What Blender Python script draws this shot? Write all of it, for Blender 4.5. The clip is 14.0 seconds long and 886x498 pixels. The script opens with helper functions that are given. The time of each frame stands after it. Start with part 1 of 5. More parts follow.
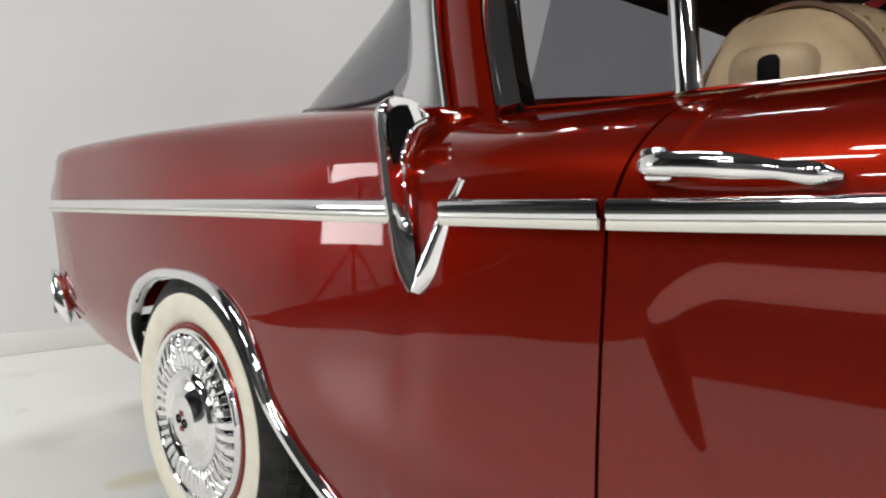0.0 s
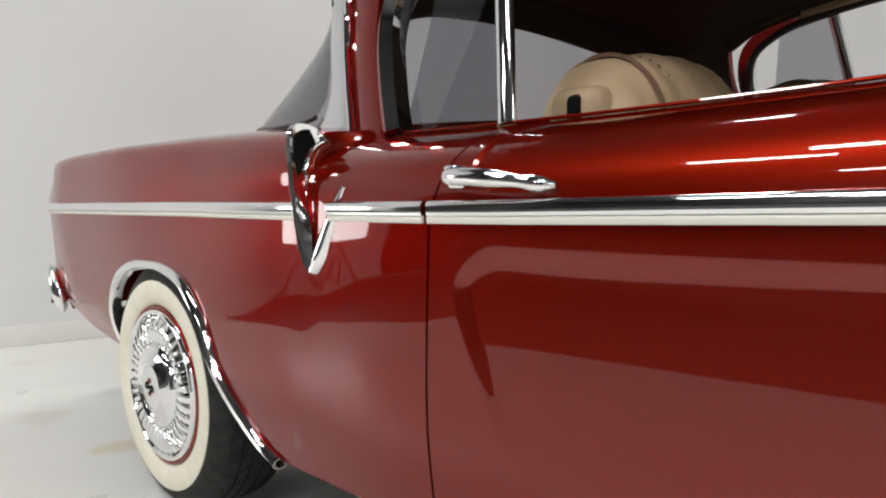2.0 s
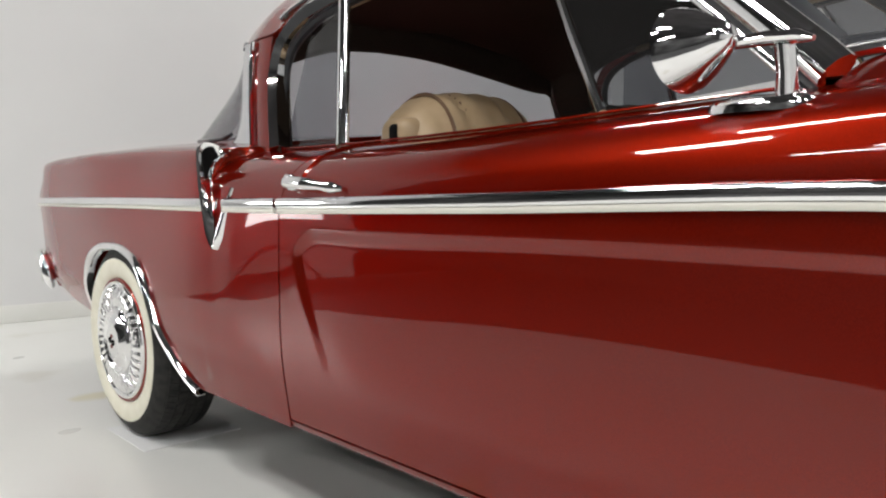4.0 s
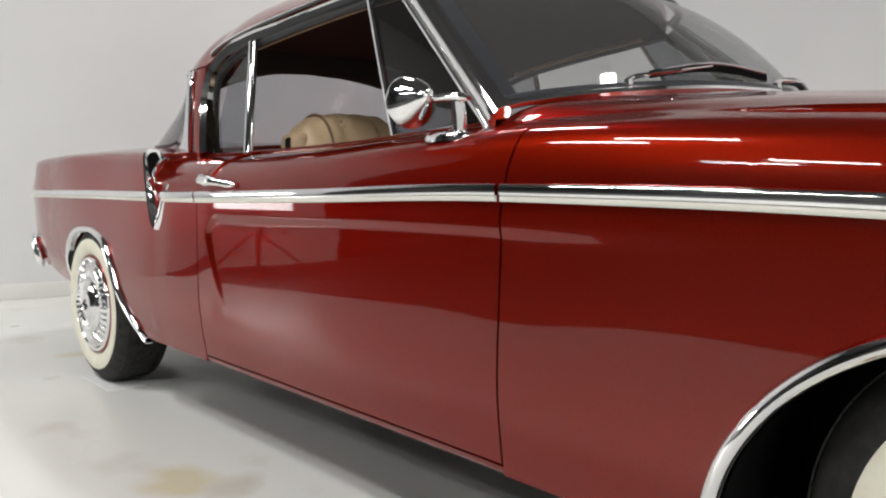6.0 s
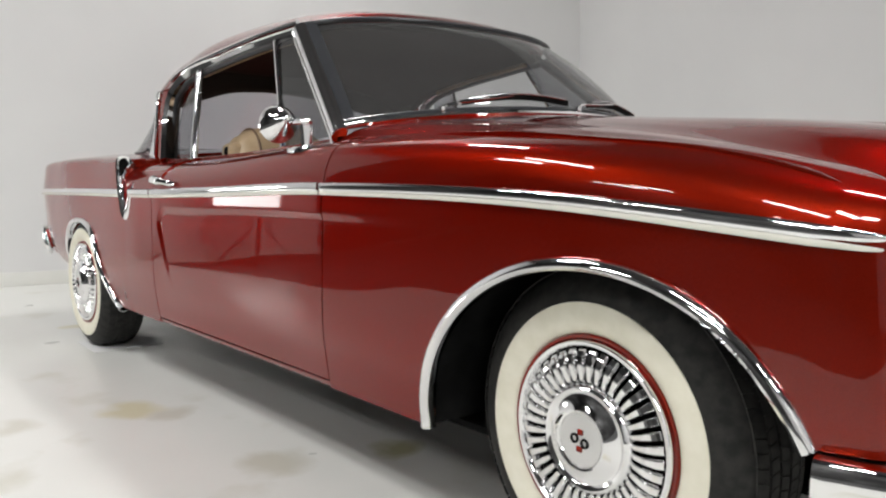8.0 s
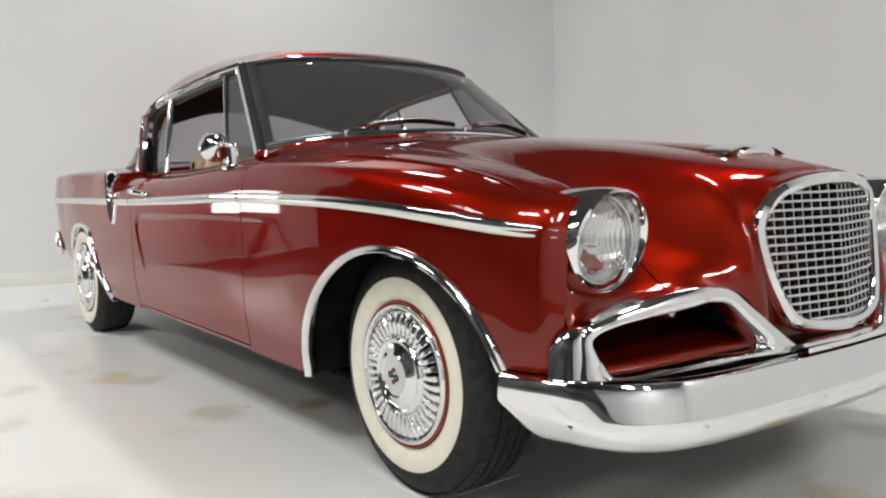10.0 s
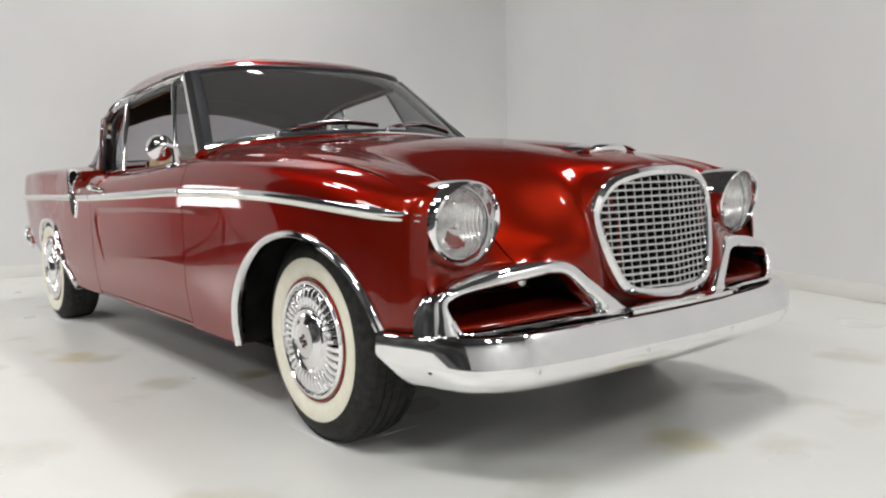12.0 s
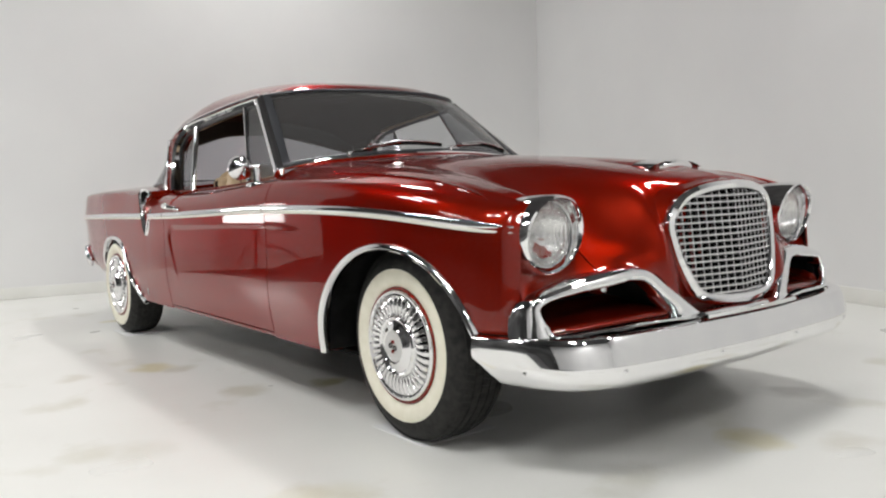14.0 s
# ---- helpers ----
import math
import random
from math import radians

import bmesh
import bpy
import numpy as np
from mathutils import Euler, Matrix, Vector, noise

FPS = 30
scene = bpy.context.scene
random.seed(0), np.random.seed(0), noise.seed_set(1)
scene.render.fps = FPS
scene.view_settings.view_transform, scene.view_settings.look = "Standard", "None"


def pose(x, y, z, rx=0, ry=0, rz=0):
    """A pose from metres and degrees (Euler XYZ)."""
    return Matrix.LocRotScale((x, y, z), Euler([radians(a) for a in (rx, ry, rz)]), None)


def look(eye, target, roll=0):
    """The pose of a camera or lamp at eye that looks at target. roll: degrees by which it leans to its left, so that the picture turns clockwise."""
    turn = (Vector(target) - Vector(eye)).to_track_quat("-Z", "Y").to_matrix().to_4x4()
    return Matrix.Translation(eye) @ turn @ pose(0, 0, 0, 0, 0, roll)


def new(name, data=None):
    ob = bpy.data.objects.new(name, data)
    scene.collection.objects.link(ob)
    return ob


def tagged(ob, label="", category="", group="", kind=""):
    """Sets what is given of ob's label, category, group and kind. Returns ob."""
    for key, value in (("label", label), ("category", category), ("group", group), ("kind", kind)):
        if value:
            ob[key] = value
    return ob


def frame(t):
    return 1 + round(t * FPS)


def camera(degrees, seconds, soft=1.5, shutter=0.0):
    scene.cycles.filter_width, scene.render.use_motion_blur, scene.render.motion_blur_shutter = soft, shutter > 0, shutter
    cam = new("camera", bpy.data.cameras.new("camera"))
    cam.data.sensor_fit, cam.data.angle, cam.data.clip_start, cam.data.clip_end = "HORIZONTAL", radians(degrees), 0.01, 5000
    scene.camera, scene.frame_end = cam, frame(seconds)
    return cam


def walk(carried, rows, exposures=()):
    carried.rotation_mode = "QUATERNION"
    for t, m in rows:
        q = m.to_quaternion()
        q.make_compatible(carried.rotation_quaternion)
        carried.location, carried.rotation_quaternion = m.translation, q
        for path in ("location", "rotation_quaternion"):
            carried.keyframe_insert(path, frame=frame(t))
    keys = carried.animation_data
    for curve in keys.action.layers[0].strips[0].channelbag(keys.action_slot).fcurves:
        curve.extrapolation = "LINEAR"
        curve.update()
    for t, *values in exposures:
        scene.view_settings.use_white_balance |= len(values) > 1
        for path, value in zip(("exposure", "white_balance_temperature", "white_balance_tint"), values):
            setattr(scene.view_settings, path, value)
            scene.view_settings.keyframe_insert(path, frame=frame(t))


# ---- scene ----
cam = camera(57.2, 14.0, soft=2.2)
PATH = [
    (0, (1.5, -1.551, 0.8), (0.041, -0.198, 0.594), -1.8),
    (0.5, (1.539, -1.552, 0.796), (0.08, -0.199, 0.601), -1.5),
    (1, (1.617, -1.573, 0.794), (0.158, -0.219, 0.607), -1.3),
    (1.5, (1.727, -1.597, 0.795), (0.261, -0.249, 0.613), -1.3),
    (2, (1.869, -1.624, 0.796), (0.394, -0.285, 0.616), -1.3),
    (2.5, (2.022, -1.653, 0.795), (0.543, -0.318, 0.614), -1.4),
    (3, (2.174, -1.673, 0.798), (0.69, -0.345, 0.615), -1.3),
    (5.5, (3.04, -1.868, 0.825), (1.561, -0.537, 0.624), -0.7),
    (6, (3.223, -1.885, 0.819), (1.731, -0.567, 0.624), -0.4),
    (6.5, (3.412, -1.902, 0.819), (1.909, -0.598, 0.625), -0.3),
    (7, (3.618, -1.913, 0.818), (2.1, -0.626, 0.624), -0.1),
    (7.5, (3.819, -1.919, 0.817), (2.286, -0.649, 0.624), -0.0),
    (8, (4.018, -1.932, 0.82), (2.474, -0.675, 0.63), -0.3),
    (10.5, (4.933, -1.954, 0.848), (3.334, -0.769, 0.657), -1.4),
    (11, (5.071, -1.919, 0.848), (3.467, -0.74, 0.65), -1.6),
    (11.5, (5.179, -1.921, 0.842), (3.591, -0.722, 0.642), -1.6),
    (12, (5.24, -1.991, 0.844), (3.675, -0.761, 0.643), -1.7),
    (12.5, (5.259, -2.108, 0.843), (3.713, -0.854, 0.651), -1.9),
    (13, (5.253, -2.207, 0.844), (3.704, -0.955, 0.664), -2.1),
    (13.5, (5.25, -2.257, 0.844), (3.679, -1.03, 0.677), -2.3),
    (14, (5.251, -2.267, 0.845), (3.661, -1.064, 0.69), -2.2),
]
walk(cam, [(t, look(eye, target, roll)) for t, eye, target, roll in PATH])

# ---- world and light ----
world = bpy.data.worlds.new("world")
scene.world = world
world.use_nodes = True
world.node_tree.nodes["Background"].inputs[0].default_value = (0.8, 0.85, 0.9, 1)
world.node_tree.nodes["Background"].inputs[1].default_value = 0.05

# The room is turned against the car: its far corner, and its two wall directions.
CORNER = Vector((-1.24, 4.03, 0))
TURNED = -15.7
ROOM = Matrix.Translation(CORNER) @ Matrix.Rotation(radians(TURNED), 4, "Z")
LONG, DEEP, HIGH = 13.0, 13.5, 4.45   # along the back wall, towards the viewer, up


def in_room(x, y, z):
    return ROOM @ Vector((x, y, z))


LAMP_POWER = 49.0
# Pairs of strip lights in rows over the room, single ones in the row beyond the car: (x, y)
LAMP_SPOTS = [(x + 4.4 * i, y + 3.5 * j) for i, j in ((0, 0), (1, 0), (2, 0), (0, -1), (1, -1)) for x, y in ((-0.92, -3.55), (0.12, -2.8))]
LAMP_SPOTS += [(-0.90 + 4.4 * i, 0.90) for i in (0, 1, 2)]

# ---- materials ----


def material(name, color, rough=0.5, metal=0.0, coat=0.0, **extra):
    m = bpy.data.materials.new(name)
    m.use_nodes = True
    b = m.node_tree.nodes["Principled BSDF"]
    b.inputs["Base Color"].default_value = (*color, 1)
    b.inputs["Roughness"].default_value = rough
    b.inputs["Metallic"].default_value = metal
    b.inputs["Coat Weight"].default_value = coat
    b.inputs["Coat Roughness"].default_value = 0.03
    for key, value in extra.items():
        b.inputs[key.replace("_", " ")].default_value = value
    return m


def vary(m, scale, dark, light, detail=4.0, bump=0.0, bump_scale=200.0, rough=None, stretch=(1, 1, 1), lo=0.35, hi=0.65):
    """Breaks up a material's colour between two tones, and gives it fine relief."""
    t = m.node_tree
    b = t.nodes["Principled BSDF"]
    co = t.nodes.new("ShaderNodeTexCoord")
    mp = t.nodes.new("ShaderNodeMapping")
    mp.inputs["Scale"].default_value = stretch
    t.links.new(co.outputs["Object"], mp.inputs["Vector"])
    n = t.nodes.new("ShaderNodeTexNoise")
    n.inputs["Scale"].default_value, n.inputs["Detail"].default_value = scale, detail
    t.links.new(mp.outputs["Vector"], n.inputs["Vector"])
    r = t.nodes.new("ShaderNodeValToRGB")
    r.color_ramp.elements[0].position, r.color_ramp.elements[1].position = lo, hi
    r.color_ramp.elements[0].color, r.color_ramp.elements[1].color = (*dark, 1), (*light, 1)
    t.links.new(n.outputs["Fac"], r.inputs["Fac"])
    t.links.new(r.outputs["Color"], b.inputs["Base Color"])
    if rough:
        mr = t.nodes.new("ShaderNodeMapRange")
        mr.inputs["To Min"].default_value, mr.inputs["To Max"].default_value = rough
        t.links.new(n.outputs["Fac"], mr.inputs["Value"])
        t.links.new(mr.outputs["Result"], b.inputs["Roughness"])
    if bump:
        n2 = t.nodes.new("ShaderNodeTexNoise")
        n2.inputs["Scale"].default_value, n2.inputs["Detail"].default_value = bump_scale, 3
        t.links.new(mp.outputs["Vector"], n2.inputs["Vector"])
        bp = t.nodes.new("ShaderNodeBump")
        bp.inputs["Strength"].default_value, bp.inputs["Distance"].default_value = bump, 0.002
        t.links.new(n2.outputs["Fac"], bp.inputs["Height"])
        t.links.new(bp.outputs["Normal"], b.inputs["Normal"])
    return m


PAINT = material("candy red paint", (0.20, 0.0085, 0.0024), 0.37, 0.70, 1.0, Coat_IOR=1.48, Specular_IOR_Level=0.0, Specular_Tint=(0.7, 0.06, 0.02, 1))
vary(PAINT, 900, (0.175, 0.0070, 0.0019), (0.235, 0.0110, 0.0030), 2)
CHROME = material("chrome", (0.86, 0.86, 0.87), 0.05, 1.0)
vary(CHROME, 8, (0.85, 0.85, 0.86), (0.89, 0.89, 0.89), rough=(0.035, 0.06))
STEEL = material("polished stainless", (0.72, 0.72, 0.73), 0.22, 1.0)
SATIN = material("satin silver metal", (0.78, 0.78, 0.77), 0.42, 0.8)
IVORY = material("ivory enamel", (0.78, 0.76, 0.68), 0.35)
WHITEWALL = vary(material("whitewall rubber", (0.80, 0.79, 0.74), 0.55), 25, (0.80, 0.77, 0.63), (0.86, 0.83, 0.70), bump=0.05)
RUBBER = vary(material("tyre rubber", (0.03, 0.03, 0.03), 0.65, Specular_IOR_Level=0.2), 40, (0.017, 0.017, 0.0165), (0.034, 0.033, 0.031), bump=0.15)
GASKET = material("charcoal window rubber", (0.035, 0.037, 0.042), 0.3)
# Black of dark parts; also stands in for shade in gaps and openings.
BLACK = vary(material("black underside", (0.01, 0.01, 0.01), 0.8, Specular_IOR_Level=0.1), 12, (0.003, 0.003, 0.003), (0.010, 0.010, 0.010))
TAN = vary(material("tan leather", (0.50, 0.36, 0.22), 0.45), 8, (0.44, 0.31, 0.18), (0.54, 0.40, 0.25), bump=0.25, bump_scale=350)
TAN_DARK = vary(material("brown piping", (0.16, 0.09, 0.05), 0.5), 8, (0.13, 0.07, 0.04), (0.2, 0.12, 0.07))
HEADLINER = vary(material("brown headliner cloth", (0.06, 0.046, 0.036), 0.9), 300, (0.048, 0.038, 0.029), (0.075, 0.058, 0.045))
WALL = vary(material("white painted wall", (0.74, 0.74, 0.74), 0.7), 0.7, (0.72, 0.72, 0.72), (0.77, 0.77, 0.765), bump=0.06, bump_scale=90)
DARKWALL = vary(material("dark grey wall", (0.04, 0.04, 0.04), 0.7), 0.5, (0.022, 0.022, 0.022), (0.085, 0.085, 0.085), lo=0.40, hi=0.66, detail=1.0)
DARKFLOOR = vary(material("dark grey floor", (0.05, 0.05, 0.05), 0.6), 1.5, (0.040, 0.040, 0.041), (0.060, 0.060, 0.059), bump=0.1)
BASE = vary(material("white skirting paint", (0.78, 0.78, 0.75), 0.35), 3, (0.75, 0.75, 0.71), (0.80, 0.80, 0.77))
CEIL = vary(material("dark ceiling", (0.07, 0.07, 0.072), 0.8), 1, (0.055, 0.055, 0.058), (0.085, 0.085, 0.088))
PAPER = material("white card", (0.82, 0.82, 0.82), 0.6)


def thin_glass(name, tint, gloss=0.06, haze=0.0):
    """A pane: light goes straight through, tinted, with the gloss of glass on it."""
    m = bpy.data.materials.new(name)
    m.use_nodes = True
    t = m.node_tree
    t.nodes.clear()
    out = t.nodes.new("ShaderNodeOutputMaterial")
    mix = t.nodes.new("ShaderNodeMixShader")
    tr = t.nodes.new("ShaderNodeBsdfTransparent")
    gl = t.nodes.new("ShaderNodeBsdfGlossy")
    lw = t.nodes.new("ShaderNodeLayerWeight")
    lw.inputs["Blend"].default_value = 0.5
    pw = t.nodes.new("ShaderNodeMath")
    pw.operation = "POWER"
    pw.inputs[1].default_value = 5.0
    fr = t.nodes.new("ShaderNodeMath")
    fr.operation = "MULTIPLY_ADD"
    fr.inputs[1].default_value, fr.inputs[2].default_value = 0.98 - gloss, gloss
    t.links.new(lw.outputs["Facing"], pw.inputs[0])
    t.links.new(pw.outputs[0], fr.inputs[0])
    tr.inputs["Color"].default_value = (*tint, 1)
    gl.inputs["Roughness"].default_value = 0.01
    t.links.new(fr.outputs[0], mix.inputs[0])
    t.links.new(tr.outputs[0], mix.inputs[1])
    t.links.new(gl.outputs[0], mix.inputs[2])
    # Flat grey mixed in by haze stands in for reflections off the glass.
    with_glare = t.nodes.new("ShaderNodeMixShader")
    glare = t.nodes.new("ShaderNodeBsdfDiffuse")
    glare.inputs["Color"].default_value = (0.6, 0.6, 0.6, 1)
    with_glare.inputs[0].default_value = haze
    t.links.new(mix.outputs[0], with_glare.inputs[1])
    t.links.new(glare.outputs[0], with_glare.inputs[2])
    t.links.new(with_glare.outputs[0], out.inputs["Surface"])
    return m


PANE = thin_glass("tinted window glass", (0.70, 0.71, 0.72), 0.08, 0.075)
DARKPANE = thin_glass("dark tinted window glass", (0.5, 0.51, 0.54))
VENTPANE = thin_glass("smoked vent window glass", (0.30, 0.31, 0.33), 0.06, 0.02)
LENS = thin_glass("headlamp glass", (0.97, 0.97, 0.97), 0.08, 0.10)


def flute(m):
    t = m.node_tree
    co = t.nodes.new("ShaderNodeTexCoord")
    w = t.nodes.new("ShaderNodeTexWave")
    w.bands_direction = "Y"
    w.inputs["Scale"].default_value = 38
    w.inputs["Distortion"].default_value = 0.6
    t.links.new(co.outputs["Object"], w.inputs["Vector"])
    b = t.nodes.new("ShaderNodeBump")
    b.inputs["Strength"].default_value, b.inputs["Distance"].default_value = 0.6, 0.003
    t.links.new(w.outputs["Fac"], b.inputs["Height"])
    t.links.new(b.outputs["Normal"], t.nodes["Principled BSDF"].inputs["Normal"])


REFLECTOR = material("silvered fluted reflector", (0.93, 0.93, 0.92), 0.16, 1.0)
flute(REFLECTOR)
DIFFUSER = material("softbox diffuser", (0.9, 0.9, 0.9), 0.6)
DIFFUSER.node_tree.nodes["Principled BSDF"].inputs["Emission Color"].default_value = (1, 0.99, 0.97, 1)
DIFFUSER.node_tree.nodes["Principled BSDF"].inputs["Emission Strength"].default_value = 8.0


YELLOW, OLIVE, BROWN, GREY = (0.60, 0.52, 0.22), (0.34, 0.32, 0.12), (0.46, 0.42, 0.30), (0.36, 0.35, 0.32)
# Stains on the floor: x, y, size, strength, tone
STAINS = [(1.19, -1.03, 0.12, 0.55, YELLOW), (1.32, -0.94, 0.10, 0.45, BROWN), (1.97, -0.89, 0.13, 0.5, BROWN), (1.14, -1.39, 0.12, 0.4, BROWN), (2.10, -0.55, 0.10, 0.8, OLIVE),
          (3.82, 0.03, 0.12, 0.5, YELLOW), (3.59, 0.67, 0.13, 0.6, GREY), (-0.58, -0.75, 0.09, 0.5, YELLOW), (4.02, 0.23, 0.12, 0.3, BROWN), (-1.08, -0.79, 0.12, 0.25, BROWN),
          (2.5, -1.5, 0.15, 0.2, BROWN), (3.3, -1.25, 0.16, 0.2, YELLOW), (4.6, 0.9, 0.15, 0.2, GREY)]


def floor_material():
    """Pale sealed concrete: cloudy, glossy, with yellow-brown stains of their own shapes."""
    m = material("sealed pale floor", (0.7, 0.7, 0.66), 0.25, 0.0)
    t = m.node_tree
    b = t.nodes["Principled BSDF"]
    co = t.nodes.new("ShaderNodeTexCoord")

    def cloud(scale, detail, lo, hi):
        n = t.nodes.new("ShaderNodeTexNoise")
        n.inputs["Scale"].default_value, n.inputs["Detail"].default_value = scale, detail
        t.links.new(co.outputs["Object"], n.inputs["Vector"])
        r = t.nodes.new("ShaderNodeMapRange")
        r.inputs["From Min"].default_value, r.inputs["From Max"].default_value = lo, hi
        t.links.new(n.outputs["Fac"], r.inputs["Value"])
        return r.outputs["Result"]

    def blend(fac, a, c):
        x = t.nodes.new("ShaderNodeMix")
        x.data_type = "RGBA"
        t.links.new(fac, x.inputs["Factor"])
        for socket, value in ((x.inputs["A"], a), (x.inputs["B"], c)):
            if isinstance(value, tuple):
                socket.default_value = (*value, 1)
            else:
                t.links.new(value, socket)
        return x.outputs["Result"]

    ground = blend(cloud(0.9, 5, 0.3, 0.7), (0.76, 0.76, 0.725), (0.83, 0.83, 0.80))
    ground = blend(cloud(2.3, 6, 0.60, 0.72), ground, (0.68, 0.67, 0.60))
    warp = t.nodes.new("ShaderNodeTexNoise")
    warp.inputs["Scale"].default_value, warp.inputs["Detail"].default_value = 5.0, 4
    t.links.new(co.outputs["Object"], warp.inputs["Vector"])
    bend = t.nodes.new("ShaderNodeVectorMath")
    bend.operation = "MULTIPLY_ADD"
    bend.inputs[1].default_value, bend.inputs[2].default_value = (0.22, 0.22, 0), (-0.11, -0.11, 0)
    t.links.new(warp.outputs["Color"], bend.inputs[0])
    where = t.nodes.new("ShaderNodeVectorMath")
    where.operation = "ADD"
    t.links.new(co.outputs["Object"], where.inputs[0])
    t.links.new(bend.outputs[0], where.inputs[1])
    for sx, sy, size, strength, tone in STAINS:
        gap = t.nodes.new("ShaderNodeVectorMath")
        gap.operation = "DISTANCE"
        gap.inputs[1].default_value = (sx, sy, 0)
        t.links.new(where.outputs[0], gap.inputs[0])
        r = t.nodes.new("ShaderNodeMapRange")
        r.inputs["From Min"].default_value, r.inputs["From Max"].default_value = size, size * 0.35
        r.inputs["To Max"].default_value = strength
        t.links.new(gap.outputs["Value"], r.inputs["Value"])
        ground = blend(r.outputs["Result"], ground, tone)
    t.links.new(ground, b.inputs["Base Color"])
    wear = t.nodes.new("ShaderNodeMapRange")
    wear.inputs["To Min"].default_value, wear.inputs["To Max"].default_value = 0.27, 0.34
    t.links.new(cloud(1.6, 2, 0.3, 0.7), wear.inputs["Value"])
    t.links.new(wear.outputs["Result"], b.inputs["Roughness"])
    return m


FLOOR = floor_material()

# ---- building helpers ----


def part(name, bm, mat, parent=None, label="", smooth=True):
    """Links a bmesh as one mesh object under a thing or a part."""
    me = bpy.data.meshes.new(name)
    bm.to_mesh(me)
    bm.free()
    return mesh_part(name, me, mat, parent, label, smooth)


def mesh_part(name, me, mat, parent=None, label="", smooth=True):
    if mat and not me.materials:
        me.materials.append(mat)
    if smooth:
        me.polygons.foreach_set("use_smooth", [True] * len(me.polygons))
        me.set_sharp_from_angle(angle=radians(40))
    ob = new(name, me)
    if parent:
        ob.parent = parent
        ob.matrix_parent_inverse = parent.matrix_world.inverted()
    return tagged(ob, label) if label else ob


def thing(name, label, category, place=(0, 0, 0), group="", kind=""):
    ob = new(name)
    ob.location = place
    ob.empty_display_size = 0.1
    bpy.context.view_layer.update()
    return tagged(ob, label, category, group, kind)


def table(*rows):
    """A smooth curve through rows of (x, value, value, ...): gives the values at x."""
    xs = np.array([r[0] for r in rows], float)
    vs = np.array([r[1:] for r in rows], float)
    d = np.diff(vs, axis=0) / np.diff(xs)[:, None]
    m = np.zeros_like(vs)
    m[0], m[-1] = d[0], d[-1]
    for i in range(1, len(xs) - 1):
        a, b = d[i - 1], d[i]
        h0, h1 = xs[i] - xs[i - 1], xs[i + 1] - xs[i]
        mean = (a * h1 + b * h0) / (h0 + h1)
        cap = 3 * np.minimum(abs(a), abs(b))
        m[i] = np.where(a * b > 0, np.sign(mean) * np.minimum(abs(mean), cap), 0)

    def at(x):
        x = min(max(x, xs[0]), xs[-1])
        i = min(max(int(np.searchsorted(xs, x)) - 1, 0), len(xs) - 2)
        h = xs[i + 1] - xs[i]
        s = (x - xs[i]) / h
        return (vs[i] * (1 + 2 * s) * (1 - s) ** 2 + m[i] * h * s * (1 - s) ** 2
                + vs[i + 1] * s * s * (3 - 2 * s) + m[i + 1] * h * s * s * (s - 1))
    return at


def spline(points, n, closed=False):
    """n points along a smooth curve through the given ones, evenly by length."""
    p = np.array(points, float)
    k = len(p)
    if closed:
        p = np.vstack([p[-1:], p, p[:2]])
    else:
        p = np.vstack([2 * p[0] - p[1], p, 2 * p[-1] - p[-2]])
    out = []
    for i in range(1, k + (1 if closed else 0)):
        a, b, c, e = p[i - 1], p[i], p[i + 1], p[i + 2]
        ab, bc, ce = (max(np.linalg.norm(v) ** 0.5, 1e-6) for v in (b - a, c - b, e - c))
        m1 = (c - b) - (bc / (ab + bc)) * (c - a) + (bc / ab) * (b - a)
        m2 = (c - b) - (bc / (bc + ce)) * (e - b) + (bc / ce) * (e - c)
        m1 = (c - b) + bc * ((b - a) / ab - (c - a) / (ab + bc))
        m2 = (c - b) + bc * ((e - c) / ce - (e - b) / (bc + ce))
        for s in np.linspace(0, 1, 24, endpoint=False):
            out.append(b * (1 + 2 * s) * (1 - s) ** 2 + m1 * s * (1 - s) ** 2 + c * s * s * (3 - 2 * s) + m2 * s * s * (s - 1))
    out.append(p[1] if closed else p[-2])
    out = np.array(out)
    if n is None:
        return out
    run = np.concatenate([[0], np.cumsum(np.linalg.norm(np.diff(out, axis=0), axis=1))])
    want = np.linspace(0, run[-1], n + 1 if closed else n)
    res = np.stack([np.interp(want, run, out[:, j]) for j in range(out.shape[1])], 1)
    return res[:-1] if closed else res


def sheet(points, wrap_u=False, wrap_v=False, flip=False):
    """A bmesh over a grid of points[u][v]."""
    bm = bmesh.new()
    vs = [[bm.verts.new(p) for p in row] for row in points]
    nu, nv = len(vs), len(vs[0])
    for i in range(nu if wrap_u else nu - 1):
        for j in range(nv if wrap_v else nv - 1):
            q = [vs[i][j], vs[(i + 1) % nu][j], vs[(i + 1) % nu][(j + 1) % nv], vs[i][(j + 1) % nv]]
            try:
                bm.faces.new(q[::-1] if flip else q)
            except ValueError:
                pass
    return bm


def mirrored(points):
    return [[(p[0], -p[1], p[2]) for p in row] for row in points]


def both(name, points, mat, parent, label="", thick=0.0, smooth=True, flip=False):
    """The sheet, and its mirror image on the car's other side, as two parts."""
    obs = []
    for rows, turn in ((points, flip), (mirrored(points), not flip)):
        ob = part(name, sheet(rows, flip=turn), mat, parent, label, smooth)
        if thick:
            solid(ob, thick)
        obs.append(ob)
    return obs


